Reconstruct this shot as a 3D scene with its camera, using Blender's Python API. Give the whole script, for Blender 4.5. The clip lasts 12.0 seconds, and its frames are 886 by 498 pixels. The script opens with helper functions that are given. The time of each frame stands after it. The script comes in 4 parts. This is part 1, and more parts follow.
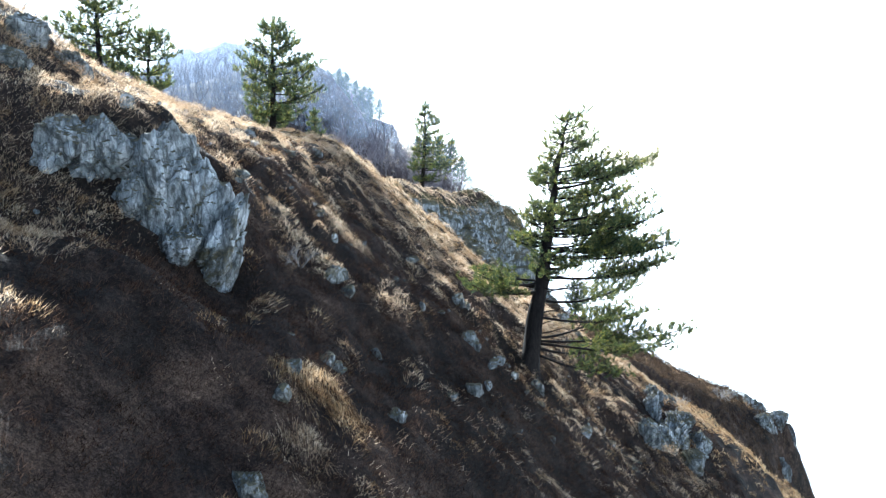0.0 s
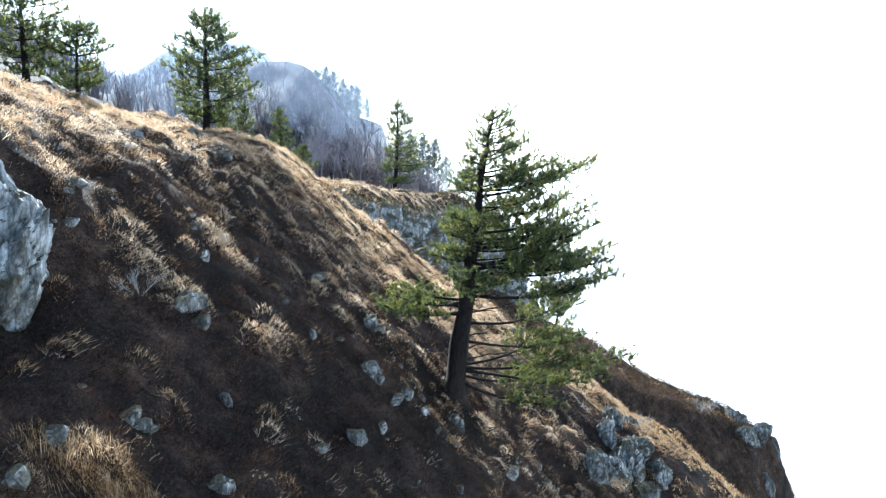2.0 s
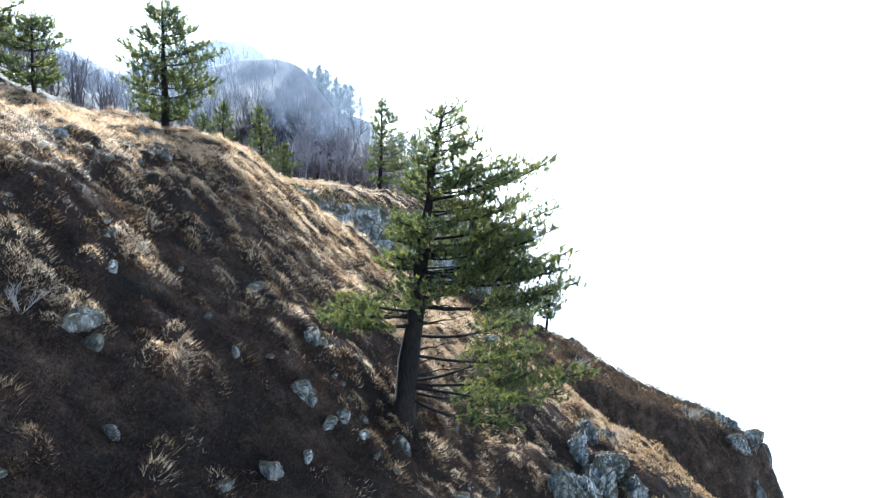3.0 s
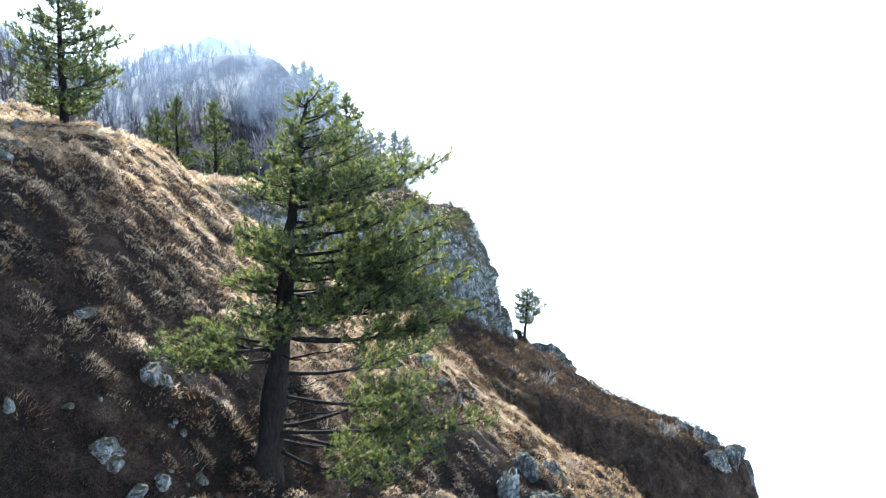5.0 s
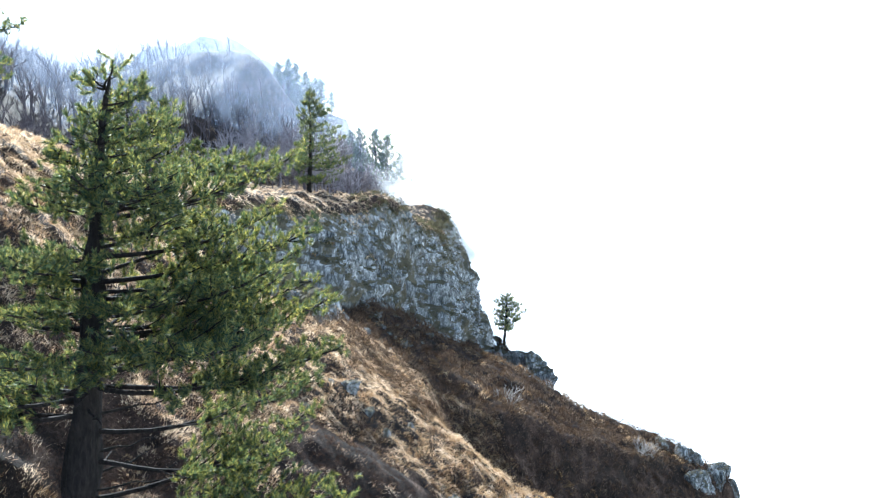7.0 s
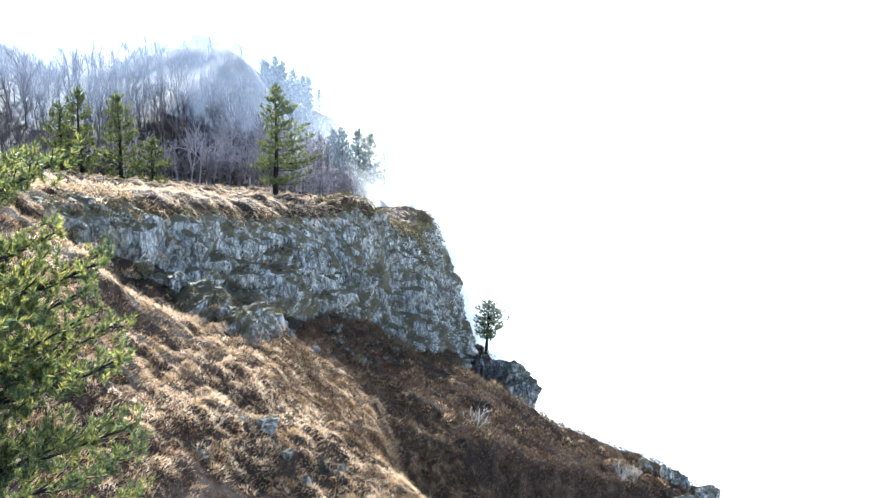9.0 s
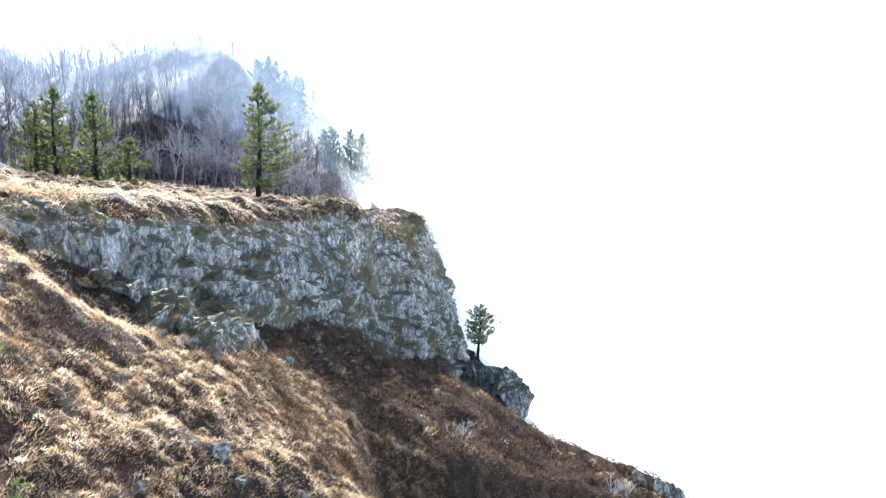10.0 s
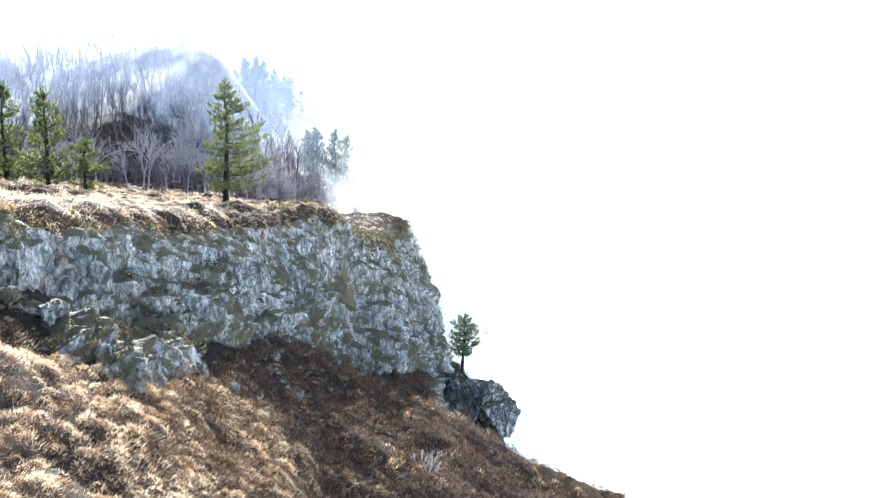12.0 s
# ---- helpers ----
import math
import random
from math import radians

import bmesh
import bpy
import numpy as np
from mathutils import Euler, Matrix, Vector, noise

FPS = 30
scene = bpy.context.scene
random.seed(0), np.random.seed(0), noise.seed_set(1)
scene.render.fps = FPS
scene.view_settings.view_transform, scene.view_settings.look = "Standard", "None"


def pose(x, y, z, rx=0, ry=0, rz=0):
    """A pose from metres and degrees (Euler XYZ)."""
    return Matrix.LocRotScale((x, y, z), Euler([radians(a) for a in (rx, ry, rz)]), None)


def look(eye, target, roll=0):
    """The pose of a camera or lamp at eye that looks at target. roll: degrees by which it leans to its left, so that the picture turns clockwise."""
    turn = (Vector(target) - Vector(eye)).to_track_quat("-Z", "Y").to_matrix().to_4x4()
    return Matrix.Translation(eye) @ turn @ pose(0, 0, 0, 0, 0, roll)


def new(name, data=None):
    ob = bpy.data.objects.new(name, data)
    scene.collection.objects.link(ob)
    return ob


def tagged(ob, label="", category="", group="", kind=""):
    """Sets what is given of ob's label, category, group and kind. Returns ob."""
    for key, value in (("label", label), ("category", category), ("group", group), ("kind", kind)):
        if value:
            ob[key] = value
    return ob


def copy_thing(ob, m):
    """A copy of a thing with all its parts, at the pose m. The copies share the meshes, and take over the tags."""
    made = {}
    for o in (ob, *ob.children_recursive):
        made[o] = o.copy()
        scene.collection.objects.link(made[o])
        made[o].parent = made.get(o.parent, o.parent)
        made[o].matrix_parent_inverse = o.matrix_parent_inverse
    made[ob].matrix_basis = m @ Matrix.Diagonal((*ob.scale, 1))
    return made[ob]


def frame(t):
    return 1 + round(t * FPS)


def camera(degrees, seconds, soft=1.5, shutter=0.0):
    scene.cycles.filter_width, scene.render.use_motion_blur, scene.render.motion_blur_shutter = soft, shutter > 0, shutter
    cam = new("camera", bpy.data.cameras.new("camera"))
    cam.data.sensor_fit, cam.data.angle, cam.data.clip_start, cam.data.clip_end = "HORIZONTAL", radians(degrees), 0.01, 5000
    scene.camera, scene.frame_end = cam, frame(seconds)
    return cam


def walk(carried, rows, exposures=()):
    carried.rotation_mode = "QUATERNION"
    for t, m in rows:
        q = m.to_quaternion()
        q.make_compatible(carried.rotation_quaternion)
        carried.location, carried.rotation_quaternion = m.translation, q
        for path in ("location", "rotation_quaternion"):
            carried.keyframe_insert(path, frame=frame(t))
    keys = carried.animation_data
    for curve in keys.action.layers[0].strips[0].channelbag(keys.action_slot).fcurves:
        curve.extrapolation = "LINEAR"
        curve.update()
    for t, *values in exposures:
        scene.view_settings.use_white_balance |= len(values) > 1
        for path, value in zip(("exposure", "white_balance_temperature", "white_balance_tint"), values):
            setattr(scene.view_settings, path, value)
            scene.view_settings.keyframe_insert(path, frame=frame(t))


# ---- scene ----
cam = camera(67.1, 12.0, 1.25)
METRES, EYE, TILT, LEAN, TURN = 24.0, 10.0, -8.0, 0.0, 0.0
ROWS = [
    (0.0, 0.0, 0.0, 0.0, -0.0, 0.0, -0.0),
    (0.5, 0.0248, 0.0252, 0.005, -0.01, -0.01, 0.02),
    (1.0, 0.0525, 0.0516, 0.0102, -0.01, -0.02, 0.02),
    (1.5, 0.0818, 0.0795, 0.0151, -0.02, -0.03, 0.07),
    (2.0, 0.1093, 0.1066, 0.0198, -0.02, -0.06, 0.07),
    (2.5, 0.1392, 0.1376, 0.0246, -0.01, -0.1, 0.09),
    (3.0, 0.1698, 0.1687, 0.029, 0.01, -0.13, 0.1),
    (5.0, 0.2929, 0.3058, 0.0479, 0.02, -0.32, 0.12),
    (5.5, 0.3222, 0.3405, 0.0523, 0.02, -0.35, 0.11),
    (6.0, 0.3504, 0.3753, 0.0566, 0.01, -0.36, 0.14),
    (6.5, 0.3766, 0.4098, 0.0601, 0.0, -0.36, 0.22),
    (7.0, 0.4012, 0.4456, 0.064, -0.0, -0.36, 0.31),
    (9.0, 0.4906, 0.5858, 0.0843, -0.0, -0.44, 0.33),
    (9.5, 0.5099, 0.6212, 0.0882, -0.02, -0.4, 0.35),
    (10.0, 0.5289, 0.6561, 0.0932, -0.03, -0.38, 0.39),
    (10.5, 0.5461, 0.6907, 0.0976, -0.04, -0.35, 0.41),
    (11.0, 0.5613, 0.7239, 0.1052, -0.08, -0.44, 0.28),
    (11.5, 0.5756, 0.7589, 0.1074, -0.1, -0.26, 0.32),
    (12.0, 0.5895, 0.7893, 0.112, -0.2, -0.22, 0.32),
]
walk(cam, [(t, pose(0, 0, EYE, TILT, LEAN, TURN) @ pose(METRES * x, METRES * y, METRES * z, 90 + pitch, roll, yaw)) for t, x, y, z, yaw, pitch, roll in ROWS],
     exposures=[(0.0, 2.5, 5400, 2), (5.0, 2.65, 5400, 2), (9.0, 2.88, 5560, 4), (12.0, 3.25, 5720, 5)])

# ---------------------------------------------------------------- light
SUN_ELEV, SUN_LEFT = 27.5, 23.5          # degrees above the horizon, degrees left of the y axis
world = bpy.data.worlds.new("hazy_sky")
scene.world = world
world.use_nodes = True
wt = world.node_tree
wt.nodes.clear()
w_out = wt.nodes.new("ShaderNodeOutputWorld")
w_add = wt.nodes.new("ShaderNodeAddShader")
w_sky = wt.nodes.new("ShaderNodeTexSky")
w_sky.sky_type = "NISHITA"
w_sky.sun_disc = False
w_sky.sun_elevation = radians(SUN_ELEV)
w_sky.sun_rotation = radians(-SUN_LEFT)
w_sky.altitude = 1500
w_sky.air_density, w_sky.dust_density = 1.2, 3.0
w_bg = wt.nodes.new("ShaderNodeBackground")
w_bg.inputs["Strength"].default_value = 0.05
w_haze = wt.nodes.new("ShaderNodeBackground")           # bright thin cloud all round
w_haze.inputs["Color"].default_value = (0.84, 0.95, 1.09, 1)
w_haze.inputs["Strength"].default_value = 0.105
wt.links.new(w_sky.outputs["Color"], w_bg.inputs["Color"])
wt.links.new(w_bg.outputs[0], w_add.inputs[0])
wt.links.new(w_haze.outputs[0], w_add.inputs[1])
wt.links.new(w_add.outputs[0], w_out.inputs["Surface"])

sun = new("sun", bpy.data.lights.new("sun", "SUN"))
sun.data.energy, sun.data.angle, sun.data.color = 5.0, radians(0.6), (1.0, 0.95, 0.87)
ce = math.cos(radians(SUN_ELEV))
SUN_DIR = Vector((-math.sin(radians(SUN_LEFT)) * ce, math.cos(radians(SUN_LEFT)) * ce, math.sin(radians(SUN_ELEV))))
sun.matrix_world = look(SUN_DIR * 60, (0, 0, 0))


# ---------------------------------------------------------------- noise on arrays
def hashed(ix, iy, iz, s):
    h = (ix.astype(np.int64) * 374761393 + iy.astype(np.int64) * 668265263 + iz.astype(np.int64) * 2147483647 + s * 974711) & 0xFFFFFFFF
    h = ((h ^ (h >> 13)) * 1274126177) & 0xFFFFFFFF
    h = ((h ^ (h >> 16)) * 2246822519) & 0xFFFFFFFF
    return ((h ^ (h >> 15)) & 0xFFFFFF) / float(0xFFFFFF)


def vnoise(x, y, z=None, s=0):
    """Smooth noise, -1 to 1."""
    x, y = np.asarray(x, float), np.asarray(y, float)
    z = np.zeros_like(x) if z is None else np.asarray(z, float)
    ix, iy, iz = np.floor(x), np.floor(y), np.floor(z)
    fx, fy, fz = x - ix, y - iy, z - iz
    fx, fy, fz = (f * f * f * (f * (f * 6 - 15) + 10) for f in (fx, fy, fz))
    r = 0
    for a in (0, 1):
        for b in (0, 1):
            for c in (0, 1):
                w = (fx if a else 1 - fx) * (fy if b else 1 - fy) * (fz if c else 1 - fz)
                r = r + w * hashed(ix + a, iy + b, iz + c, s)
    return r * 2 - 1


def fbm(x, y, z=None, octaves=4, s=0, gain=0.5):
    r, amp, f = 0, 1.0, 1.0
    for o in range(octaves):
        r = r + amp * vnoise(x * f, y * f, None if z is None else z * f, s + o * 7)
        amp, f = amp * gain, f * 2.03
    return r


def worley(x, y, z, s=0):
    """Distances to the nearest and second nearest scattered point, and the nearest one's own random number."""
    ix, iy, iz = np.floor(x), np.floor(y), np.floor(z)
    f1, f2, own = np.full(x.shape, 9.0), np.full(x.shape, 9.0), np.zeros(x.shape)
    for a in (-1, 0, 1):
        for b in (-1, 0, 1):
            for c in (-1, 0, 1):
                cx, cy, cz = ix + a, iy + b, iz + c
                d = np.sqrt((cx + hashed(cx, cy, cz, s) - x) ** 2 + (cy + hashed(cx, cy, cz, s + 1) - y) ** 2 + (cz + hashed(cx, cy, cz, s + 2) - z) ** 2)
                near = d < f1
                f2 = np.where(near, f1, np.minimum(f2, d))
                own = np.where(near, hashed(cx, cy, cz, s + 3), own)
                f1 = np.where(near, d, f1)
    return f1, f2, own


def ramp(v, lo, hi):
    t = np.clip((v - lo) / (hi - lo), 0, 1)
    return t * t * (3 - 2 * t)


def soft_max(a, b, k):
    h = np.clip(0.5 + 0.5 * (a - b) / k, 0, 1)
    return b + (a - b) * h + k * h * (1 - h)


# ---------------------------------------------------------------- the lie of the land
EDGE_Y = (36, 42, 48, 53, 58, 63, 68, 73, 78, 84, 92, 100, 107, 114, 124, 135, 150)
EDGE_X = (-6, -4.0, -1.8, -0.2, 1.0, 2.0, 3.6, 6.0, 8.4, 9.8, 10.4, 11.0, 11.2, 9.6, 6.5, 2.0, -10.0)


def brink(y):
    """The x at which the upper terrace breaks off into the cliff."""
    return np.interp(y, BRINK_Y, BRINK_X)


BRINK_Y = np.arange(20, 150, 0.5)
BRINK_X = np.convolve(np.pad(np.interp(BRINK_Y, EDGE_Y, EDGE_X), 6, mode="edge"), np.ones(13) / 13, mode="valid")
BRINK_SLOPE = np.gradient(BRINK_X, BRINK_Y)


def past_brink(x, y):
    """Distance out beyond the brink."""
    b = np.interp(y, BRINK_Y, BRINK_SLOPE)
    return (x - brink(y)) / np.sqrt(1 + b * b)


def mound(x, y, cx, cy, rx, ry, h):
    return h * np.exp(-((x - cx) / rx) ** 2 - ((y - cy) / ry) ** 2)


SHOULDER_X = (-140, -74, -53, -46, -38, -32, -27, -23, -21, -19, -15, -9, 0, 40)
SHOULDER_Z = (14, 16, 20, 22.4, 24.6, 25.8, 26.3, 26.2, 25.2, 22.5, 17, 6, -10, -70)


def land(x, y):
    """Height of the ground without its small relief."""
    x, y = np.asarray(x, float), np.asarray(y, float)
    # the near grassy flank, 40 degrees steep, easing off at the top
    up = np.maximum(0, -5.0 - x)
    near_fall = 0.15 * (np.clip(y, -30, 200) - 21.85) - 0.2 * np.maximum(0, y - 28) + 0.13 * np.maximum(0, x - 2) * ramp(y, 25, 31)
    high_fall = 0.03 * (np.clip(y, -30, 36) - 22.5) - 0.08 * np.maximum(0, y - 39) - 0.3 * np.maximum(0, y - 47)
    high = ramp(x, -3, -8)
    flank = 4.83 - 0.85 * (x - 0.58) - 0.58 * up + near_fall * (1 - high) + high_fall * high
    flank = flank - 0.95 * np.maximum(0, y - 36.5) * ramp(x, 8.5, 12) - 0.18 * np.maximum(0, y - 39) * (1 - high) - 0.8 * np.maximum(0, y - 57) * ramp(x, 4, 12)
    flank = flank + mound(x, y, -13.5, 17, 3.5, 4.5, 2.8) + mound(x, y, -11, 20, 4.5, 6, 0.9) + mound(x, y, -7.0, 15.6, 1.8, 1.6, 1.1)
    flank = flank - mound(x, y, -7.7, 12.2, 2.6, 1.2, 1.3) - mound(x, y, -7.5, 10.0, 3.0, 2.6, 0.8) - mound(x, y, -4.6, 12.8, 1.0, 1.2, 0.9)
    flank = flank + mound(x, y, -2.25, 11.0, 1.0, 0.5, 0.15)
    flank = flank - 0.7 * np.maximum(0, x - 16) * ramp(y, 40, 25) - mound(x, y, -3.5, 39.6, 5.5, 1.7, 2.0)
    flank = flank - 0.8 * np.clip(y - 41, 0, 6.5) * ramp(x, -26, -12) * ramp(x, -1, -4)
    # the brown foot slope below the cliff, with a crest that runs downhill
    crest = np.clip(46.5 + 0.5 * (x - 13), 43, 54)
    foot = -2.2 - 0.5 * (x - 8) - 1.1 * np.maximum(0, crest - y)
    past = np.maximum(0, y - 56.5)
    foot = foot - 2.6 * ramp(y, 56, 62) - past * (0.12 + 0.75 * ramp(x, 13, 19))
    foot = foot - 1.6 * np.maximum(0, x - 29.3 + 0.62 * np.maximum(0, 54.5 - y) - 0.9 * vnoise(y * 0.4, y * 0 + 3.3))
    # the upper terrace and the cliff that ends it
    top = 7.6 - 0.12 * (np.clip(x, -60, 40) + 4) - 0.07 * (y - 52) - 0.22 * np.maximum(0, np.minimum(x, 40) + 1) + mound(x, y, 4.4, 71.5, 3.2, 5, 1.7) + mound(x, y, 7.5, 98, 5, 9, 1.6)
    top = top - 3 * np.maximum(0, 24 - y)
    over = past_brink(x, y)
    out = np.maximum(0, over + 1.0)                     # rounded brow, then a steep face
    face = 1.9 + 0.4 * ramp(y, 58, 68) + 1.0 * ramp(y, 76, 92) + 0.3 * vnoise(y * 0.13, y * 0 + 7.7)
    cliff = top - face * np.where(out < 2.4, out * out / 4.8, out - 1.2)
    knob = -10.4 - 1.0 * (x - 16) - 3.5 * np.maximum(0, x - 19.3) - 2.4 * np.maximum(0, np.abs(y - 80) - 1.0) - 3 * np.maximum(0, 15.6 - x)
    z = soft_max(soft_max(soft_max(flank, foot, 0.8), cliff, 0.6), knob, 0.6)
    # wooded hill behind the terrace
    hill = np.minimum(4 + 0.33 * (y - 82), 22.5 + 0.03 * (y - 165)) - 0.6 * np.maximum(0, x + 14 + 0.56 * (y - 110)) - 1.6 * np.maximum(0, x - 6 + 0.56 * (y - 110))
    hill = hill - 1.6 * np.maximum(0, x + 3) * ramp(y, 112, 104)
    z = soft_max(z, np.where(y > 75, hill, -400), 2.0)
    shoulder = np.interp(x, SHOULDER_X, SHOULDER_Z) - 0.4 * np.maximum(0, np.abs(y - 130) - 3)
    z = soft_max(z, np.where(y > 85, shoulder, -400), 1.5)
    # a crag that stands out of the far end of the wood
    crag = 22.0 - 0.3 * np.maximum(0, x + 24) - 2.5 * np.maximum(0, x + 12) - 0.8 * np.abs(y - 167) - 0.5 * np.maximum(0, -30 - x)
    z = soft_max(z, crag, 1.0)
    return np.maximum(z, -160)


def ledges(x, y):
    """The rocky step between the near crest and the terrace: 0 to 1."""
    return ramp(y, 40.0, 41.4) * ramp(y, 49, 46) * ramp(x, 4.6, 3.2) * ramp(x, -7, -4)


def bare(x, y):
    """Where rock shows instead of grass: 0 to 1."""
    return ramp(fbm(x * 0.35, y * 0.35, None, 3, 51), 0.35, 0.75)


def hummock(x, y):
    """Humps of turf, 0 to about 0.8."""
    f1, f2, own = worley(x * 1.35 + 0.3 * vnoise(x, y, None, 5), y * 1.35, np.zeros_like(x) + 0.5, 31)
    return np.clip(0.62 - f1, 0, 1) * (0.3 + own)


def ground_z(x, y):
    """Height of the ground with hummocks and tussocks."""
    x, y = np.asarray(x, float), np.asarray(y, float)
    z = land(x, y)
    near = ramp(np.hypot(x, y - 30), 130, 70) * ramp(x, -26, -16) * ramp(y, 104, 90)
    z = z + near * (0.3 * fbm(x * 0.28, y * 0.28, None, 2, 11) + 0.2 * vnoise(x * 0.8, y * 0.8, None, 21))
    z = z + near * 0.45 * hummock(x, y)
    # rough broken ground on the terrace's steep side and far off
    z = z + (1 - near) * 1.5 * fbm(x * 0.06, y * 0.06, None, 4, 61)
    return z


# ---------------------------------------------------------------- mesh building
def soup(verts, faces, material=None, smooth=False, name="mesh"):
    """A mesh from an array of points and an array of faces with equally many corners."""
    verts, faces = np.asarray(verts, np.float32), np.asarray(faces, np.int32)
    n, k = faces.shape
    me = bpy.data.meshes.new(name)
    me.vertices.add(len(verts))
    me.vertices.foreach_set("co", verts.ravel())
    me.loops.add(n * k)
    me.loops.foreach_set("vertex_index", faces.ravel())
    me.polygons.add(n)
    me.polygons.foreach_set("loop_start", np.arange(0, n * k, k, dtype=np.int32))
    if smooth:
        me.polygons.foreach_set("use_smooth", np.ones(n, bool))
    me.update(calc_edges=True)
    if material:
        me.materials.append(material)
    return me


def grid_faces(nu, nv):
    """Quads of a grid of nu by nv points, v running fastest."""
    i = np.arange(nu * nv).reshape(nu, nv)
    return np.stack([i[:-1, :-1], i[1:, :-1], i[1:, 1:], i[:-1, 1:]], -1).reshape(-1, 4)


def tube(points, radii, sides=6):
    """Points and quads of a tapering round tube along a line."""
    p, r = np.asarray(points, float), np.asarray(radii, float)
    t = np.gradient(p, axis=0)
    t /= np.linalg.norm(t, axis=1)[:, None] + 1e-9
    ref = np.where(np.abs(t[:, 2:3]) > 0.9, [[1.0, 0, 0]], [[0, 0, 1.0]])
    u = np.cross(t, ref)
    u /= np.linalg.norm(u, axis=1)[:, None] + 1e-9
    v = np.cross(t, u)
    a = np.linspace(0, 2 * np.pi, sides, endpoint=False)
    ring = p[:, None] + r[:, None, None] * (np.cos(a)[None, :, None] * u[:, None] + np.sin(a)[None, :, None] * v[:, None])
    i = np.arange(len(p) * sides).reshape(len(p), sides)
    j = np.roll(i, -1, axis=1)
    return ring.reshape(-1, 3), np.stack([i[:-1], j[:-1], j[1:], i[1:]], -1).reshape(-1, 4)


def merged(pieces):
    """Several (points, faces) as one."""
    vs, fs, k = [], [], 0
    for v, f in pieces:
        vs.append(v)
        fs.append(f + k)
        k += len(v)
    return np.concatenate(vs), np.concatenate(fs)


def part(name, me, parent, label=""):
    ob = new(name, me)
    ob.parent = parent
    return tagged(ob, label)


def thing(name, me, place, label, category, group="", kind=""):
    ob = new(name, me)
    ob.location = place
    return tagged(ob, label, category, group, kind)


# ---------------------------------------------------------------- materials
def material(name):
    m = bpy.data.materials.new(name)
    m.use_nodes = True
    nt = m.node_tree
    return m, nt, nt.nodes["Principled BSDF"]


def node(nt, kind, **values):
    n = nt.nodes.new(kind)
    for key, value in values.items():
        n.inputs[key.replace("_", " ")].default_value = value
    return n


def noise_node(nt, scale, detail=6.0, rough=0.6, warp=0.0, vector=None):
    n = node(nt, "ShaderNodeTexNoise", Scale=scale, Detail=detail, Roughness=rough, Distortion=warp)
    if vector is not None:
        nt.links.new(vector, n.inputs["Vector"])
    return n.outputs["Fac"]


def colours(nt, fac, stops):
    r = nt.nodes.new("ShaderNodeValToRGB")
    while len(r.color_ramp.elements) < len(stops):
        r.color_ramp.elements.new(0.5)
    for e, (pos, c) in zip(r.color_ramp.elements, stops):
        e.position, e.color = pos, (*c, 1)
    nt.links.new(fac, r.inputs["Fac"])
    return r.outputs["Color"]


def mixed(nt, fac, a, b, blend="MIX"):
    n = nt.nodes.new("ShaderNodeMix")
    n.data_type, n.blend_type = "RGBA", blend
    for socket, value in ((n.inputs[0], fac), (n.inputs[6], a), (n.inputs[7], b)):
        if isinstance(value, (float, int)):
            socket.default_value = value
        elif isinstance(value, tuple):
            socket.default_value = (*value, 1)
        else:
            nt.links.new(value, socket)
    return n.outputs[2]


def bumped(nt, bsdf, fac, strength, distance):
    b = node(nt, "ShaderNodeBump", Strength=strength, Distance=distance)
    nt.links.new(fac, b.inputs["Height"])
    nt.links.new(b.outputs["Normal"], bsdf.inputs["Normal"])


def slope_mask(nt, lo, hi):
    """1 on ledges and tops that lie flat enough to hold turf."""
    g = nt.nodes.new("ShaderNodeNewGeometry")
    s = nt.nodes.new("ShaderNodeSeparateXYZ")
    nt.links.new(g.outputs["Normal"], s.inputs[0])
    m = nt.nodes.new("ShaderNodeMapRange")
    m.inputs["From Min"].default_value, m.inputs["From Max"].default_value = lo, hi
    nt.links.new(s.outputs["Z"], m.inputs["Value"])
    return m.outputs["Result"]


def world_point(nt):
    return nt.nodes.new("ShaderNodeNewGeometry").outputs["Position"]


def turf_material():
    m, nt, b = material("dry_turf")
    p = world_point(nt)
    big = noise_node(nt, 0.18, 4, 0.55, 0.4, p)
    mid = noise_node(nt, 1.3, 6, 0.65, 0.3, p)
    fine = noise_node(nt, 14, 6, 0.75, 0.0, p)
    # browns kept very dark: the shade of hollows between tussocks is in the colour
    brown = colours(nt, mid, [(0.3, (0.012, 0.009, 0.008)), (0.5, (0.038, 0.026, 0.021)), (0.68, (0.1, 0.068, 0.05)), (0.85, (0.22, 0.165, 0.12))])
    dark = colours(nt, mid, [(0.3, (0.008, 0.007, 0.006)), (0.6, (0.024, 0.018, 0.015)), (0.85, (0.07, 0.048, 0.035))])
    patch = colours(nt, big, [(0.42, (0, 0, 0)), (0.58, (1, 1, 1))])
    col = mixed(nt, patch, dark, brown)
    col = mixed(nt, 0.9, col, colours(nt, fine, [(0.35, (0.25, 0.23, 0.22)), (0.65, (1.5, 1.45, 1.35))]), "MULTIPLY")
    straws = noise_node(nt, 45, 3, 0.7, 0.5, p)
    col = mixed(nt, 0.9, col, colours(nt, straws, [(0.4, (0.4, 0.38, 0.36)), (0.62, (1.5, 1.45, 1.4))]), "MULTIPLY")
    nt.links.new(col, b.inputs["Base Color"])
    b.inputs["Roughness"].default_value = 0.95
    b.inputs["Specular IOR Level"].default_value = 0.1
    bumped(nt, b, fine, 0.9, 0.06)
    return m


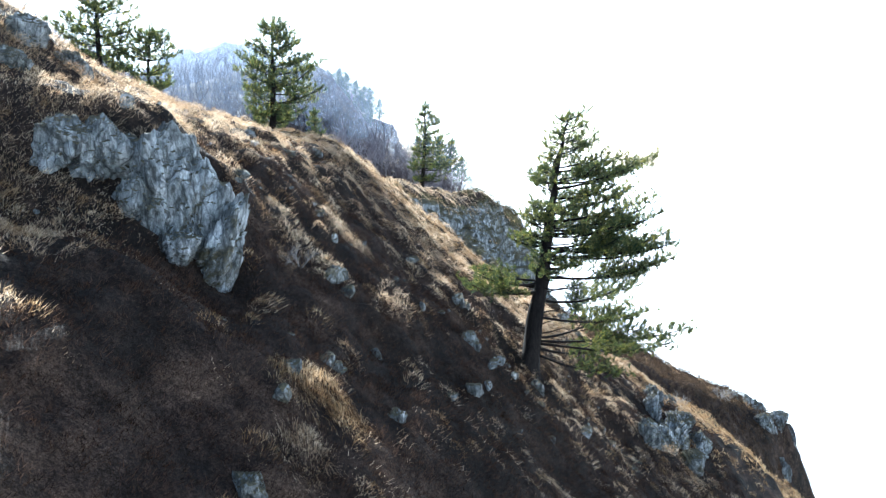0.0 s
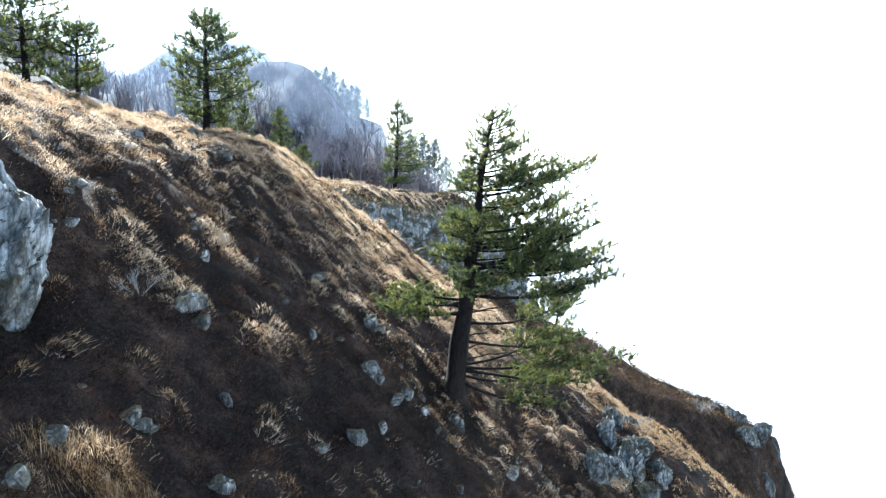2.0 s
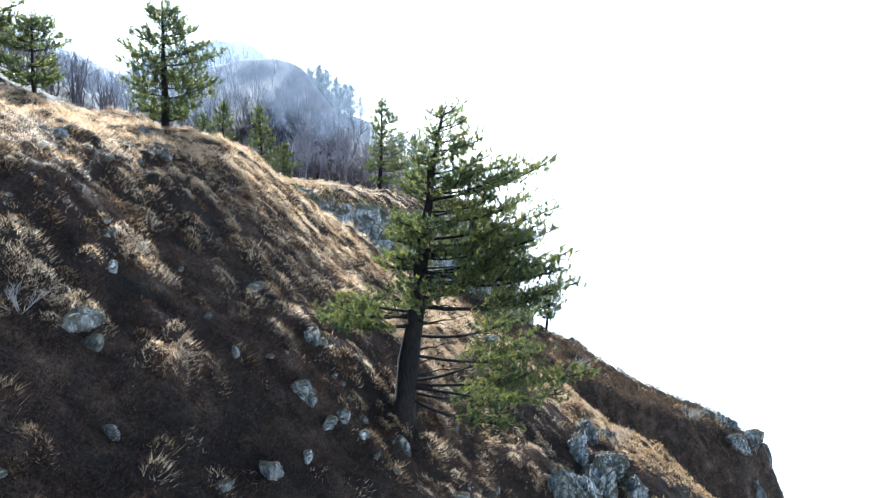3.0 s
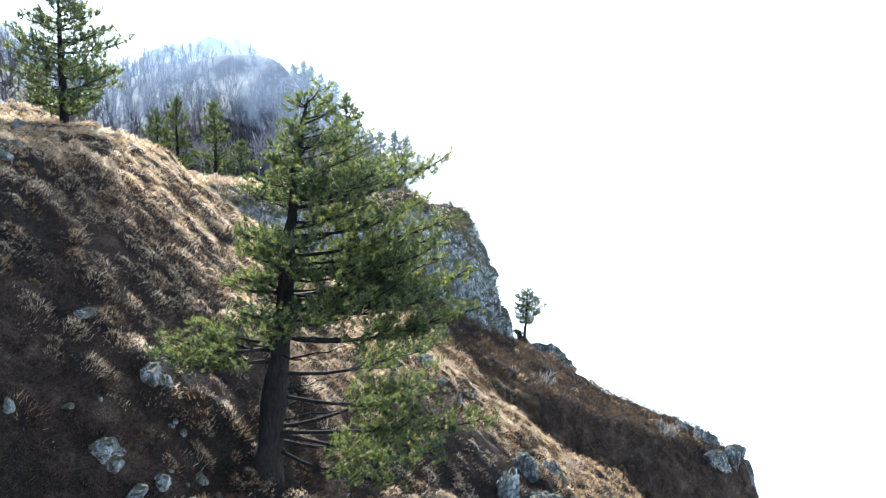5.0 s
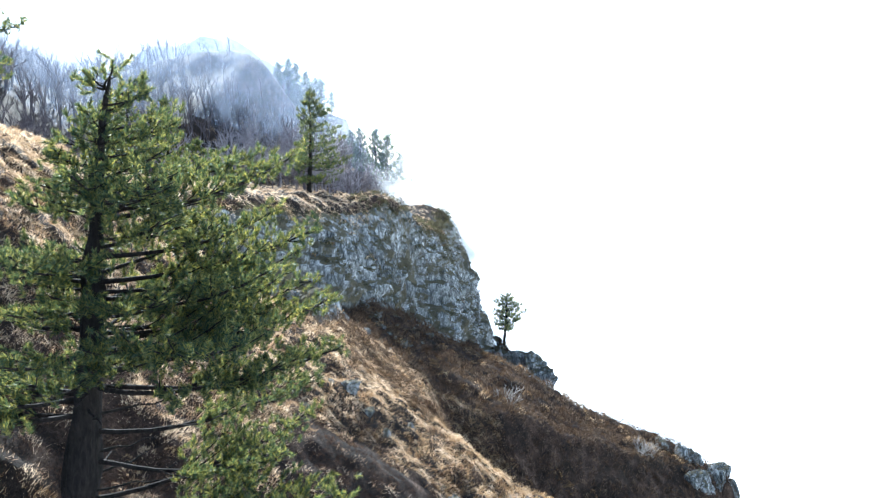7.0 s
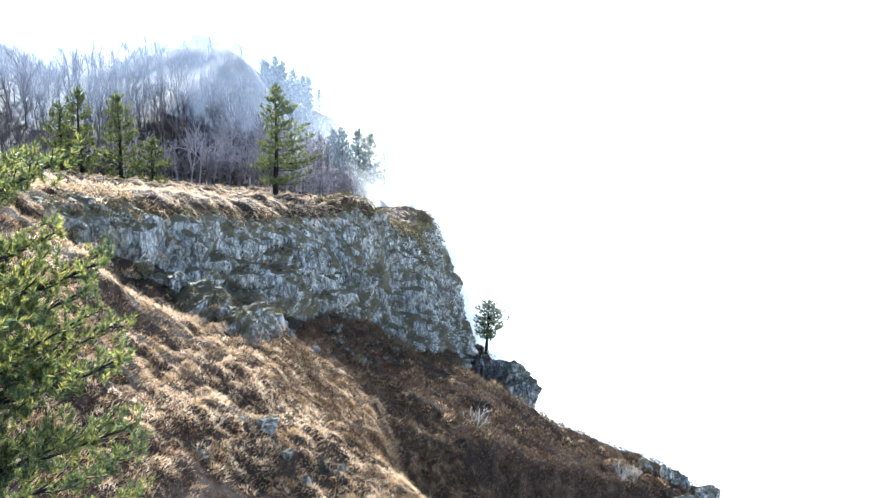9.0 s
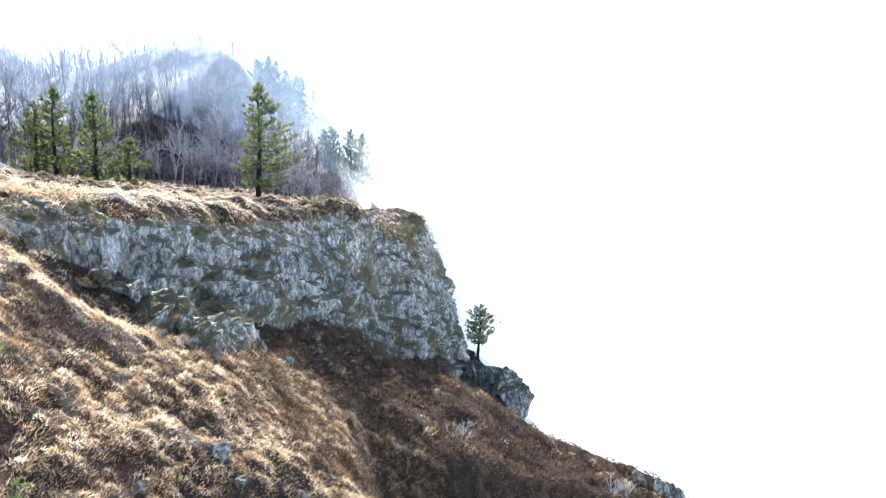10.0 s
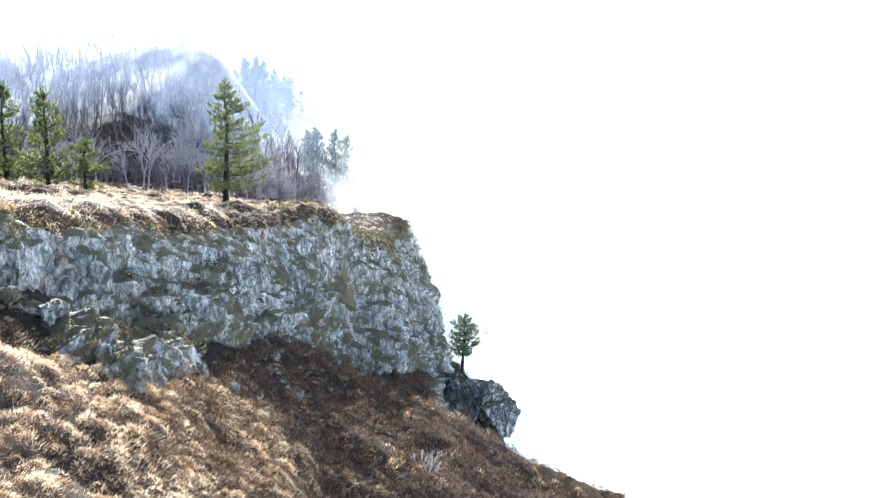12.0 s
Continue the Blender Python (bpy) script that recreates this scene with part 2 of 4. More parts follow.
def blade_material(name, low, mid, high):
    m, nt, b = material(name)
    g = nt.nodes.new("ShaderNodeNewGeometry")
    col = colours(nt, g.outputs["Random Per Island"], [(0.0, low), (0.5, mid), (1.0, high)])
    patch = noise_node(nt, 0.5, 4, 0.6, 0.3, g.outputs["Position"])
    col = mixed(nt, 0.85, col, colours(nt, patch, [(0.3, (0.4, 0.34, 0.3)), (0.45, (0.9, 0.85, 0.8)), (0.7, (1.2, 1.18, 1.12))]), "MULTIPLY")
    clump = noise_node(nt, 1.9, 2, 0.5, 0.0, g.outputs["Position"])
    col = mixed(nt, 0.9, col, colours(nt, clump, [(0.36, (0.76, 0.65, 0.54)), (0.6, (1.12, 1.12, 1.12))]), "MULTIPLY")
    d = nt.nodes.new("ShaderNodeBsdfDiffuse")
    t = nt.nodes.new("ShaderNodeBsdfTranslucent")
    x = node(nt, "ShaderNodeMixShader", Fac=0.45)
    nt.links.new(col, d.inputs["Color"])
    nt.links.new(col, t.inputs["Color"])
    nt.links.new(d.outputs[0], x.inputs[1])
    nt.links.new(t.outputs[0], x.inputs[2])
    nt.links.new(x.outputs[0], nt.nodes["Material Output"].inputs["Surface"])
    return m


def rock_material(name, turf=True, tone=1.0, growth=0.45):
    """Pale limestone, blotched with dark lichen and, on ledges, withered turf."""
    m, nt, b = material(name)
    p = world_point(nt)
    mp = nt.nodes.new("ShaderNodeMapping")
    mp.inputs["Scale"].default_value, mp.inputs["Rotation"].default_value = (1, 1, 0.4), (0.35, 0.0, 0.0)
    nt.links.new(p, mp.inputs["Vector"])
    big = noise_node(nt, 0.55, 6, 0.65, 0.6, mp.outputs[0])
    mid = noise_node(nt, 3.2, 8, 0.72, 0.7, mp.outputs[0])
    fine = noise_node(nt, 16, 6, 0.75, 0.0, p)
    k = tone
    crack = node(nt, "ShaderNodeTexVoronoi", Scale=1.1)
    crack.feature = "DISTANCE_TO_EDGE"
    bent = nt.nodes.new("ShaderNodeVectorMath")
    bent.operation = "ADD"
    wob = node(nt, "ShaderNodeTexNoise", Scale=1.7, Detail=4.0)
    nt.links.new(mp.outputs[0], wob.inputs["Vector"])
    nt.links.new(mp.outputs[0], bent.inputs[0])
    nt.links.new(wob.outputs["Color"], bent.inputs[1])
    nt.links.new(bent.outputs[0], crack.inputs["Vector"])
    seam = colours(nt, crack.outputs["Distance"], [(0.0, (0.25, 0.25, 0.24)), (0.06, (1, 1, 1))])
    col = colours(nt, mid, [(0.3, (0.06 * k, 0.062 * k, 0.06 * k)), (0.45, (0.2 * k, 0.2 * k, 0.2 * k)), (0.58, (0.36 * k, 0.36 * k, 0.36 * k)), (0.75, (0.58 * k, 0.58 * k, 0.57 * k))])
    col = mixed(nt, 0.75, col, colours(nt, big, [(0.38, (0.5, 0.5, 0.47)), (0.62, (1.15, 1.15, 1.17))]), "MULTIPLY")
    col = mixed(nt, 0.6, col, colours(nt, fine, [(0.32, (0.45, 0.45, 0.45)), (0.66, (1.3, 1.3, 1.3))]), "MULTIPLY")
    col = mixed(nt, 0.85, col, seam, "MULTIPLY")
    split = node(nt, "ShaderNodeTexVoronoi", Scale=3.6)
    split.feature = "DISTANCE_TO_EDGE"
    nt.links.new(bent.outputs[0], split.inputs["Vector"])
    col = mixed(nt, 0.7, col, colours(nt, split.outputs["Distance"], [(0.0, (0.22, 0.22, 0.22)), (0.1, (1, 1, 1))]), "MULTIPLY")
    tall = nt.nodes.new("ShaderNodeMapping")                # dark and pale upright streaks
    tall.inputs["Scale"].default_value = (2.6, 2.6, 0.5)
    nt.links.new(p, tall.inputs["Vector"])
    streak = noise_node(nt, 1.2, 6, 0.7, 0.8, tall.outputs[0])
    col = mixed(nt, 0.9, col, colours(nt, streak, [(0.38, (0.3, 0.31, 0.29)), (0.52, (1.05, 1.06, 1.05)), (0.7, (1.45, 1.45, 1.44))]), "MULTIPLY")
    if turf:
        grass = colours(nt, fine, [(0.3, (0.016, 0.016, 0.011)), (0.7, (0.11, 0.09, 0.052))])
        blot = noise_node(nt, 0.75, 10, 0.74, 0.4, p)
        add = nt.nodes.new("ShaderNodeMath")
        add.operation = "ADD"
        nt.links.new(slope_mask(nt, 0.55, 1.1), add.inputs[0])
        wide = noise_node(nt, 0.16, 3, 0.5, 0.3, p)
        both = nt.nodes.new("ShaderNodeMath")
        both.operation = "MULTIPLY_ADD"                     # wide * 0.6 + blot - 0.3
        both.inputs[1].default_value = 0.6
        less = nt.nodes.new("ShaderNodeMath")
        less.operation = "SUBTRACT"
        less.inputs[1].default_value = 0.3
        nt.links.new(blot, less.inputs[0])
        nt.links.new(wide, both.inputs[0])
        nt.links.new(less.outputs[0], both.inputs[2])
        nt.links.new(both.outputs[0], add.inputs[1])
        keep = nt.nodes.new("ShaderNodeMapRange")
        keep.inputs["From Min"].default_value, keep.inputs["From Max"].default_value = 1.10 - growth, 1.19 - growth
        nt.links.new(add.outputs[0], keep.inputs["Value"])
        col = mixed(nt, keep.outputs["Result"], col, grass)
    nt.links.new(col, b.inputs["Base Color"])
    b.inputs["Roughness"].default_value = 0.85
    b.inputs["Specular IOR Level"].default_value = 0.25
    bumped(nt, b, mid, 0.9, 0.2)
    return m


def bark_material(name, low, high):
    m, nt, b = material(name)
    tc = nt.nodes.new("ShaderNodeTexCoord")
    mp = nt.nodes.new("ShaderNodeMapping")
    mp.inputs["Scale"].default_value = (9, 9, 2.2)
    nt.links.new(tc.outputs["Object"], mp.inputs["Vector"])
    n = noise_node(nt, 1.6, 8, 0.7, 0.6, mp.outputs[0])
    nt.links.new(colours(nt, n, [(0.35, low), (0.7, high)]), b.inputs["Base Color"])
    b.inputs["Roughness"].default_value = 0.95
    b.inputs["Specular IOR Level"].default_value = 0.1
    bumped(nt, b, n, 0.9, 0.04)
    return m


def needle_material(name, low, mid, high, glow=0.35):
    m, nt, b = material(name)
    g = nt.nodes.new("ShaderNodeNewGeometry")
    col = colours(nt, g.outputs["Random Per Island"], [(0.0, low), (0.55, mid), (1.0, high)])
    clump = noise_node(nt, 1.1, 3, 0.6, 0.0, g.outputs["Position"])
    col = mixed(nt, 0.7, col, colours(nt, clump, [(0.3, (0.5, 0.62, 0.66)), (0.7, (1.6, 1.45, 0.95))]), "MULTIPLY")
    nt.links.new(col, b.inputs["Base Color"])
    b.inputs["Roughness"].default_value = 0.55
    b.inputs["Specular IOR Level"].default_value = 0.16
    t = nt.nodes.new("ShaderNodeBsdfTranslucent")
    nt.links.new(mixed(nt, 1.0, col, (1.7, 1.5, 0.8), "MULTIPLY"), t.inputs["Color"])
    x = node(nt, "ShaderNodeMixShader", Fac=glow)
    nt.links.new(b.outputs[0], x.inputs[1])
    nt.links.new(t.outputs[0], x.inputs[2])
    nt.links.new(x.outputs[0], nt.nodes["Material Output"].inputs["Surface"])
    return m


def mist_material(name, density, scale, tint=(0.32, 0.33, 0.345)):
    """Thin cloud: white, mostly see-through, torn by noise and fading out to its borders."""
    m, nt, b = material(name)
    tc = nt.nodes.new("ShaderNodeTexCoord")
    mp = nt.nodes.new("ShaderNodeMapping")
    mp.inputs["Location"].default_value, mp.inputs["Scale"].default_value = (-1, 0, -1), (2, 0, 2)
    nt.links.new(tc.outputs["Generated"], mp.inputs["Vector"])
    ln = nt.nodes.new("ShaderNodeVectorMath")
    ln.operation = "LENGTH"
    nt.links.new(mp.outputs[0], ln.inputs[0])
    puff = noise_node(nt, scale, 5, 0.55, 0.8, tc.outputs["Object"])
    add = nt.nodes.new("ShaderNodeMath")
    add.operation = "MULTIPLY_ADD"                      # puff * 1.1 - radius
    add.inputs[1].default_value = 1.5
    neg = nt.nodes.new("ShaderNodeMath")
    neg.operation = "MULTIPLY"
    neg.inputs[1].default_value = -1.0
    nt.links.new(ln.outputs["Value"], neg.inputs[0])
    nt.links.new(puff, add.inputs[0])
    nt.links.new(neg.outputs[0], add.inputs[2])
    fade = nt.nodes.new("ShaderNodeMapRange")
    fade.interpolation_type = "SMOOTHSTEP"
    for key, value in (("From Min", -0.25), ("From Max", 0.65), ("To Min", 0.0), ("To Max", density)):
        fade.inputs[key].default_value = value
    nt.links.new(add.outputs[0], fade.inputs["Value"])
    rim = nt.nodes.new("ShaderNodeMapRange")
    rim.interpolation_type = "SMOOTHSTEP"
    for key, value in (("From Min", 1.0), ("From Max", 0.55), ("To Min", 0.0), ("To Max", 1.0)):
        rim.inputs[key].default_value = value
    nt.links.new(ln.outputs["Value"], rim.inputs["Value"])
    alpha = nt.nodes.new("ShaderNodeMath")
    alpha.operation = "MULTIPLY"
    nt.links.new(fade.outputs["Result"], alpha.inputs[0])
    nt.links.new(rim.outputs["Result"], alpha.inputs[1])
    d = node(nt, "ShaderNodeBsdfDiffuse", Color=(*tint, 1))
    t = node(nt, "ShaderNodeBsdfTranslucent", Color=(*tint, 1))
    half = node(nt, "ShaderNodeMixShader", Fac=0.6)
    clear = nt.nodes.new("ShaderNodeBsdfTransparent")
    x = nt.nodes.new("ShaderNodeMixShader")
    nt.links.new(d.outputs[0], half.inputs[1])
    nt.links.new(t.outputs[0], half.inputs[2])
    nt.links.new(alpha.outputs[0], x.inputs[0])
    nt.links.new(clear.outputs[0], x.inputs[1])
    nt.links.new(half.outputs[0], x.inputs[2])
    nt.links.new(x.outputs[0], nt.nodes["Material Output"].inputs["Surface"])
    return m


def cloud_material():
    m, nt, b = material("cloud_top")
    n = noise_node(nt, 0.01, 6, 0.6, 0.5, world_point(nt))
    nt.links.new(colours(nt, n, [(0.3, (0.9, 0.91, 0.93)), (0.7, (0.97, 0.97, 0.97))]), b.inputs["Base Color"])
    b.inputs["Roughness"].default_value = 1.0
    b.inputs["Specular IOR Level"].default_value = 0.0
    return m


def wood_slope_material():
    m, nt, b = material("wooded_slope")
    p = world_point(nt)
    n = noise_node(nt, 0.05, 8, 0.7, 0.4, p)
    f = noise_node(nt, 0.6, 6, 0.7, 0.0, p)
    col = colours(nt, n, [(0.35, (0.05, 0.045, 0.05)), (0.6, (0.16, 0.12, 0.11)), (0.8, (0.25, 0.2, 0.15))])
    col = mixed(nt, 0.7, col, colours(nt, f, [(0.3, (0.5, 0.5, 0.5)), (0.7, (1.3, 1.25, 1.2))]), "MULTIPLY")
    nt.links.new(col, b.inputs["Base Color"])
    b.inputs["Roughness"].default_value = 0.95
    bumped(nt, b, f, 0.8, 1.0)
    return m


SILVER_TWIG = bark_material("silvery_twig", (0.16, 0.14, 0.15), (0.36, 0.32, 0.34))
TURF = turf_material()
STRAW = blade_material("straw_blades", (0.21, 0.14, 0.09), (0.5, 0.39, 0.275), (0.72, 0.6, 0.46))
RUST = blade_material("rusty_blades", (0.1, 0.06, 0.03), (0.3, 0.2, 0.11), (0.56, 0.44, 0.29))
# darkened beyond its own brown to carry the near flank's shade
SHADED_HEATH = blade_material("shaded_heath_blades", (0.010, 0.008, 0.008), (0.033, 0.023, 0.019), (0.095, 0.06, 0.044))
FOOT_HEATH = blade_material("brown_heath_blades", (0.022, 0.016, 0.013), (0.07, 0.05, 0.037), (0.17, 0.125, 0.088))
OLIVE = blade_material("olive_scrub", (0.02, 0.022, 0.014), (0.06, 0.06, 0.036), (0.15, 0.135, 0.08))
ROCK = rock_material("limestone", True, 0.9, 0.54)
CLIFF_ROCK = rock_material("cliff_limestone", True, 0.95, 0.6)
BARK = bark_material("pine_bark", (0.006, 0.005, 0.005), (0.024, 0.019, 0.016))
TWIG = bark_material("grey_twig", (0.06, 0.048, 0.05), (0.17, 0.14, 0.145))
PALE_TWIG = bark_material("bleached_twig", (0.17, 0.15, 0.135), (0.38, 0.35, 0.33))
NEEDLE = needle_material("pine_needles", (0.016, 0.034, 0.031), (0.04, 0.058, 0.041), (0.17, 0.165, 0.07), 0.55)
FIR = needle_material("fir_needles", (0.02, 0.045, 0.03), (0.04, 0.075, 0.045), (0.08, 0.12, 0.06), 0.25)
WOODS = wood_slope_material()

# ---------------------------------------------------------------- the ground, one sheet
def spread(lo, hi, step, far):
    """Even steps from lo to hi, then ever longer ones out to far on both sides."""
    mid = list(np.arange(lo, hi, step))
    out, s, v = [], step, hi
    while v < far:
        out.append(v)
        s *= 1.09
        v += s
    left, s, v = [], step, lo
    while v > -far:
        s *= 1.13
        v -= s
        left.append(v)
    return np.array(left[::-1] + mid + out)


gx, gy = spread(-14, 30, 0.2, 3500), spread(6, 84, 0.2, 3500)
mx, my = np.meshgrid(gx, gy, indexing="ij")
mz = ground_z(mx, my)
gap = 0.15
steepness = np.hypot(land(mx + gap, my) - land(mx - gap, my), land(mx, my + gap) - land(mx, my - gap)) / (2 * gap)
mz = mz - 6.0 * ramp(past_brink(mx, my), 10, 8) * ramp(steepness, 0.95, 1.35) * ramp(past_brink(mx, my), -0.6, 0.4) * ramp(my, 41, 44) * ramp(my, 126, 118) - 0.6 * ledges(mx, my)
ground = new("ground", soup(np.stack([mx, my, mz], -1).reshape(-1, 3), grid_faces(len(gx), len(gy)), TURF, True, "ground"))
tagged(ground, "steep mountainside of dry brown grass and soil", "ground", "", "structure")


# ---------------------------------------------------------------- the cliff
def cliff_sheet():
    ys = np.arange(39.5, 126, 0.14)
    ds = np.arange(-1.6, 12.0, 0.09)
    yb, dd = np.meshgrid(ys, ds, indexing="ij")
    b = np.interp(yb, BRINK_Y, BRINK_SLOPE)
    k = 1 / np.sqrt(1 + b * b)
    xx, yy = brink(yb) + dd * k, yb - dd * b * k
    zz = land(xx, yy)
    q = np.stack([xx, yy, zz], -1)
    n = np.cross(np.gradient(q, axis=1), np.gradient(q, axis=0))
    n /= np.linalg.norm(n, axis=-1)[..., None] + 1e-9
    n *= np.sign(n[..., 2:3] + 1e-6)
    steep = np.maximum(ramp(n[..., 2], 0.86, 0.64), 0.75 * ledges(xx, yy))
    steep = steep * ramp(dd, 10.5, 8.5)
    warp = 0.35 * vnoise(xx * 0.5, yy * 0.5, zz * 0.5, 3)
    f1, f2, own = worley(xx * 0.5 + warp, yy * 0.5 + 0.15 * zz, zz * 0.25, 71)
    g1, g2, gown = worley(xx * 1.3 + warp, yy * 1.3 + 0.4 * zz, zz * 0.6, 75)
    h1, h2, hown = worley(xx * 3.2, yy * 3.2 + zz, zz * 1.8, 76)
    rib = fbm(xx * 0.2 + yy * 0.2, yy * 0.2 - xx * 0.2, zz * 0.06, 3, 77)
    along = yb + 0.8 * vnoise(xx * 0.4, yy * 0.4, zz * 0.4, 80)
    slab_a = (along * 0.33 + zz * 0.12) % 1.0
    slab_b = (along * 0.8 - zz * 0.35 + 1.5 * vnoise(yb * 0.2, zz * 0.2, None, 81)) % 1.0
    slab_c = (zz * 0.55 + 0.2 * along + 2 * vnoise(yb * 0.15, zz * 0.1, None, 82)) % 1.0
    amp = 1.6 * rib + 0.8 * (slab_a - 0.5) + 0.5 * (slab_b - 0.5) + 0.5 * (0.5 - slab_c) + 0.6 * (own - 0.5) + 0.5 * (gown - 0.5) + 0.16 * (hown - 0.5)
    amp = amp + 0.24 * fbm(xx * 2.2, yy * 2.2 + zz, zz * 1.2, 4, 79, 0.62)
    groove = 0.5 - np.abs(vnoise(along * 0.32, zz * 0.05, None, 84)) * 2.2
    cleft = 0.4 - np.abs(vnoise(along * 0.95 + 0.3 * zz, zz * 0.12, None, 85)) * 1.8
    amp = amp - 1.3 * np.maximum(0, groove) - 1.0 * np.maximum(0, cleft)
    amp = np.clip(amp, -1.6, 1.6) * (0.3 + 0.7 * ramp(dd, 0.2, 2.2))
    ends = ramp(yb, 40, 41) * ramp(yb, 126, 120)
    q = q + n * (amp * steep * ends)[..., None] - np.array([0, 0, 1.0]) * (0.9 * (1 - steep * ends))[..., None]
    m = np.cross(np.gradient(q, axis=1), np.gradient(q, axis=0))
    m /= np.linalg.norm(m, axis=-1)[..., None] + 1e-9
    shelf = (np.abs(m[..., 2]) > 0.5) & (steep * ends > 0.25)
    return soup(q.reshape(-1, 3), grid_faces(len(ys), len(ds)), CLIFF_ROCK, False, "cliff"), q[shelf]


cliff_mesh, SHELVES = cliff_sheet()
cliff = new("cliff", cliff_mesh)
tagged(cliff, "grey weathered limestone cliff with dry turf ledges", "cliff", "", "structure")


# ---------------------------------------------------------------- loose and embedded rocks
def rock_mesh(seed, blocky=0.5, detail=4):
    """A limestone block: broken planes, pitted and split."""
    rs = np.random.RandomState(seed)
    bm = bmesh.new()
    bmesh.ops.create_icosphere(bm, subdivisions=detail, radius=0.5)
    co = np.array([v.co[:] for v in bm.verts])
    way = co / np.linalg.norm(co, axis=1)[:, None]
    planes = rs.normal(size=(16, 3))
    planes /= np.linalg.norm(planes, axis=1)[:, None]
    cut = rs.uniform(0.55, 1.0, 16)
    r = np.min(np.where(way @ planes.T > 0.05, cut / np.maximum(way @ planes.T, 0.05), 9), axis=1)
    r = np.minimum(r, 1.5)
    o = seed * 13.7
    f1, f2, own = worley(co[:, 0] * 3 + o, co[:, 1] * 3, co[:, 2] * 2, seed)
    r = r + blocky * (own - 0.5) * 0.3 + 0.25 * np.clip(f2 - f1, 0, 0.3) + 0.12 * fbm(co[:, 0] * 3 + o, co[:, 1] * 3, co[:, 2] * 3, 3, seed)
    r = r + 0.09 * (((co[:, 1] * 3.1 + co[:, 2] * 1.3 + 0.4 * vnoise(co[:, 0] * 4 + o, co[:, 2] * 4)) % 1.0) - 0.5) + 0.07 * (((co[:, 2] * 4.3 - co[:, 0] * 1.1) % 1.0) - 0.5)
    r = r + 0.07 * fbm(co[:, 0] * 11 + o, co[:, 1] * 11, co[:, 2] * 11, 2, seed + 3)
    for v, k in zip(bm.verts, r):
        v.co *= k
    me = bpy.data.meshes.new("rock")
    bm.to_mesh(me)
    bm.free()
    me.materials.append(ROCK)
    return me


ROCKS = [rock_mesh(s, 0.35 + 0.1 * (s % 4)) for s in range(1, 8)]
SMALL_ROCKS = [rock_mesh(s, 0.35 + 0.1 * (s % 4), 3) for s in range(21, 28)]
BIG_ROCKS = [rock_mesh(s, 0.7, 5) for s in range(11, 14)]
rng = random.Random(4)


def rock(x, y, sx, sy, sz, turn, label, group, sink=0.25, big=False, top=None):
    z = float(ground_z(np.array([x]), np.array([y]))[0]) + sz * (0.1 - 0.35 * sink)
    if top is not None:
        z = top - 0.42 * sz
    me = rng.choice(BIG_ROCKS if big else ROCKS if max(sx, sz) > 0.55 else SMALL_ROCKS)
    ob = thing("outcrop" if big else "rock", me, (x, y, z), label, "rock", group)
    ob.rotation_euler = (rng.uniform(-0.3, 0.3), rng.uniform(-0.1, 0.5), turn)
    ob.scale = (sx, sy, sz)
    return ob


# the big bluff high on the flank and blocks set in the turf
for x, y, sx, sy, sz, turn, top in (
        (-7.75, 13.8, 1.2, 1.2, 1.3, 0.4, 10.7), (-7.0, 13.9, 1.7, 1.5, 1.6, 1.1, 10.6), (-6.0, 14.1, 1.8, 1.5, 2.2, 0.2, 10.35), (-5.2, 14.0, 1.4, 1.4, 2.6, 2.0, 9.75), (-4.75, 13.6, 1.0, 1.2, 2.6, 0.7, 8.95),
        (-6.2, 13.5, 1.4, 1.0, 1.2, 0.2, 9.5), (-5.4, 13.1, 0.9, 0.7, 0.8, 2.9, 8.45),
        (-10.4, 17.2, 1.1, 0.9, 1.0, 0.7, None), (-9.6, 17.8, 0.9, 0.8, 0.9, 0.1, None), (-11.2, 16.2, 1.2, 0.9, 0.9, 1.4, None), (-8.6, 18.4, 0.8, 0.8, 1.0, 2.2, None), (-9.9, 15.6, 0.9, 0.7, 0.7, 0.3, None)):
    rock(x, y, sx, sy, sz, turn, "large pale limestone bluff set in the grassy slope", "bluffs on the flank", 0.3, True, top)
for x, y, sx, sy, sz, turn in ((8.6, 25.2, 1.5, 1.6, 2.6, 0.5), (9.6, 26.6, 1.6, 1.3, 2.0, 1.2), (10.4, 28.8, 1.3, 1.2, 1.6, 2.2), (7.7, 24.0, 1.0, 1.0, 1.3, 0.9), (9.0, 27.9, 1.0, 0.9, 1.7, 0.3), (10.0, 30.6, 1.2, 0.9, 1.5, 1.7), (11.3, 31.8, 1.1, 1.0, 1.3, 2.9), (9.9, 25.6, 1.0, 0.9, 1.5, 2.5), (11.2, 28.0, 0.9, 0.9, 1.4, 0.8)):
    rock(x, y, sx, sy, sz, turn, "grey limestone outcrop below the large pine", "outcrops below the pine", 0.35, True)
for x, y, sx, sy, sz, turn in ((26.3, 55.1, 1.2, 1.1, 2.8, 0.4), (27.3, 55.6, 1.5, 1.4, 1.8, 1.4), (28.8, 55.6, 1.7, 1.5, 2.0, 2.6), (24.8, 55.4, 1.1, 1.1, 1.2, 0.1),
                              (28.6, 54.4, 1.5, 1.4, 2.0, 1.9), (27.2, 53.4, 1.5, 1.3, 2.0, 3.0), (28.2, 52.4, 1.2, 1.4, 2.2, 0.8), (26.0, 52.6, 1.3, 1.1, 1.5, 2.4), (29.9, 54.8, 1.4, 1.4, 2.2, 2.2)):
    rock(x, y, sx, sy, sz, turn, "jagged grey limestone crag at the end of the spur", "crags on the spur", 0.7, True)
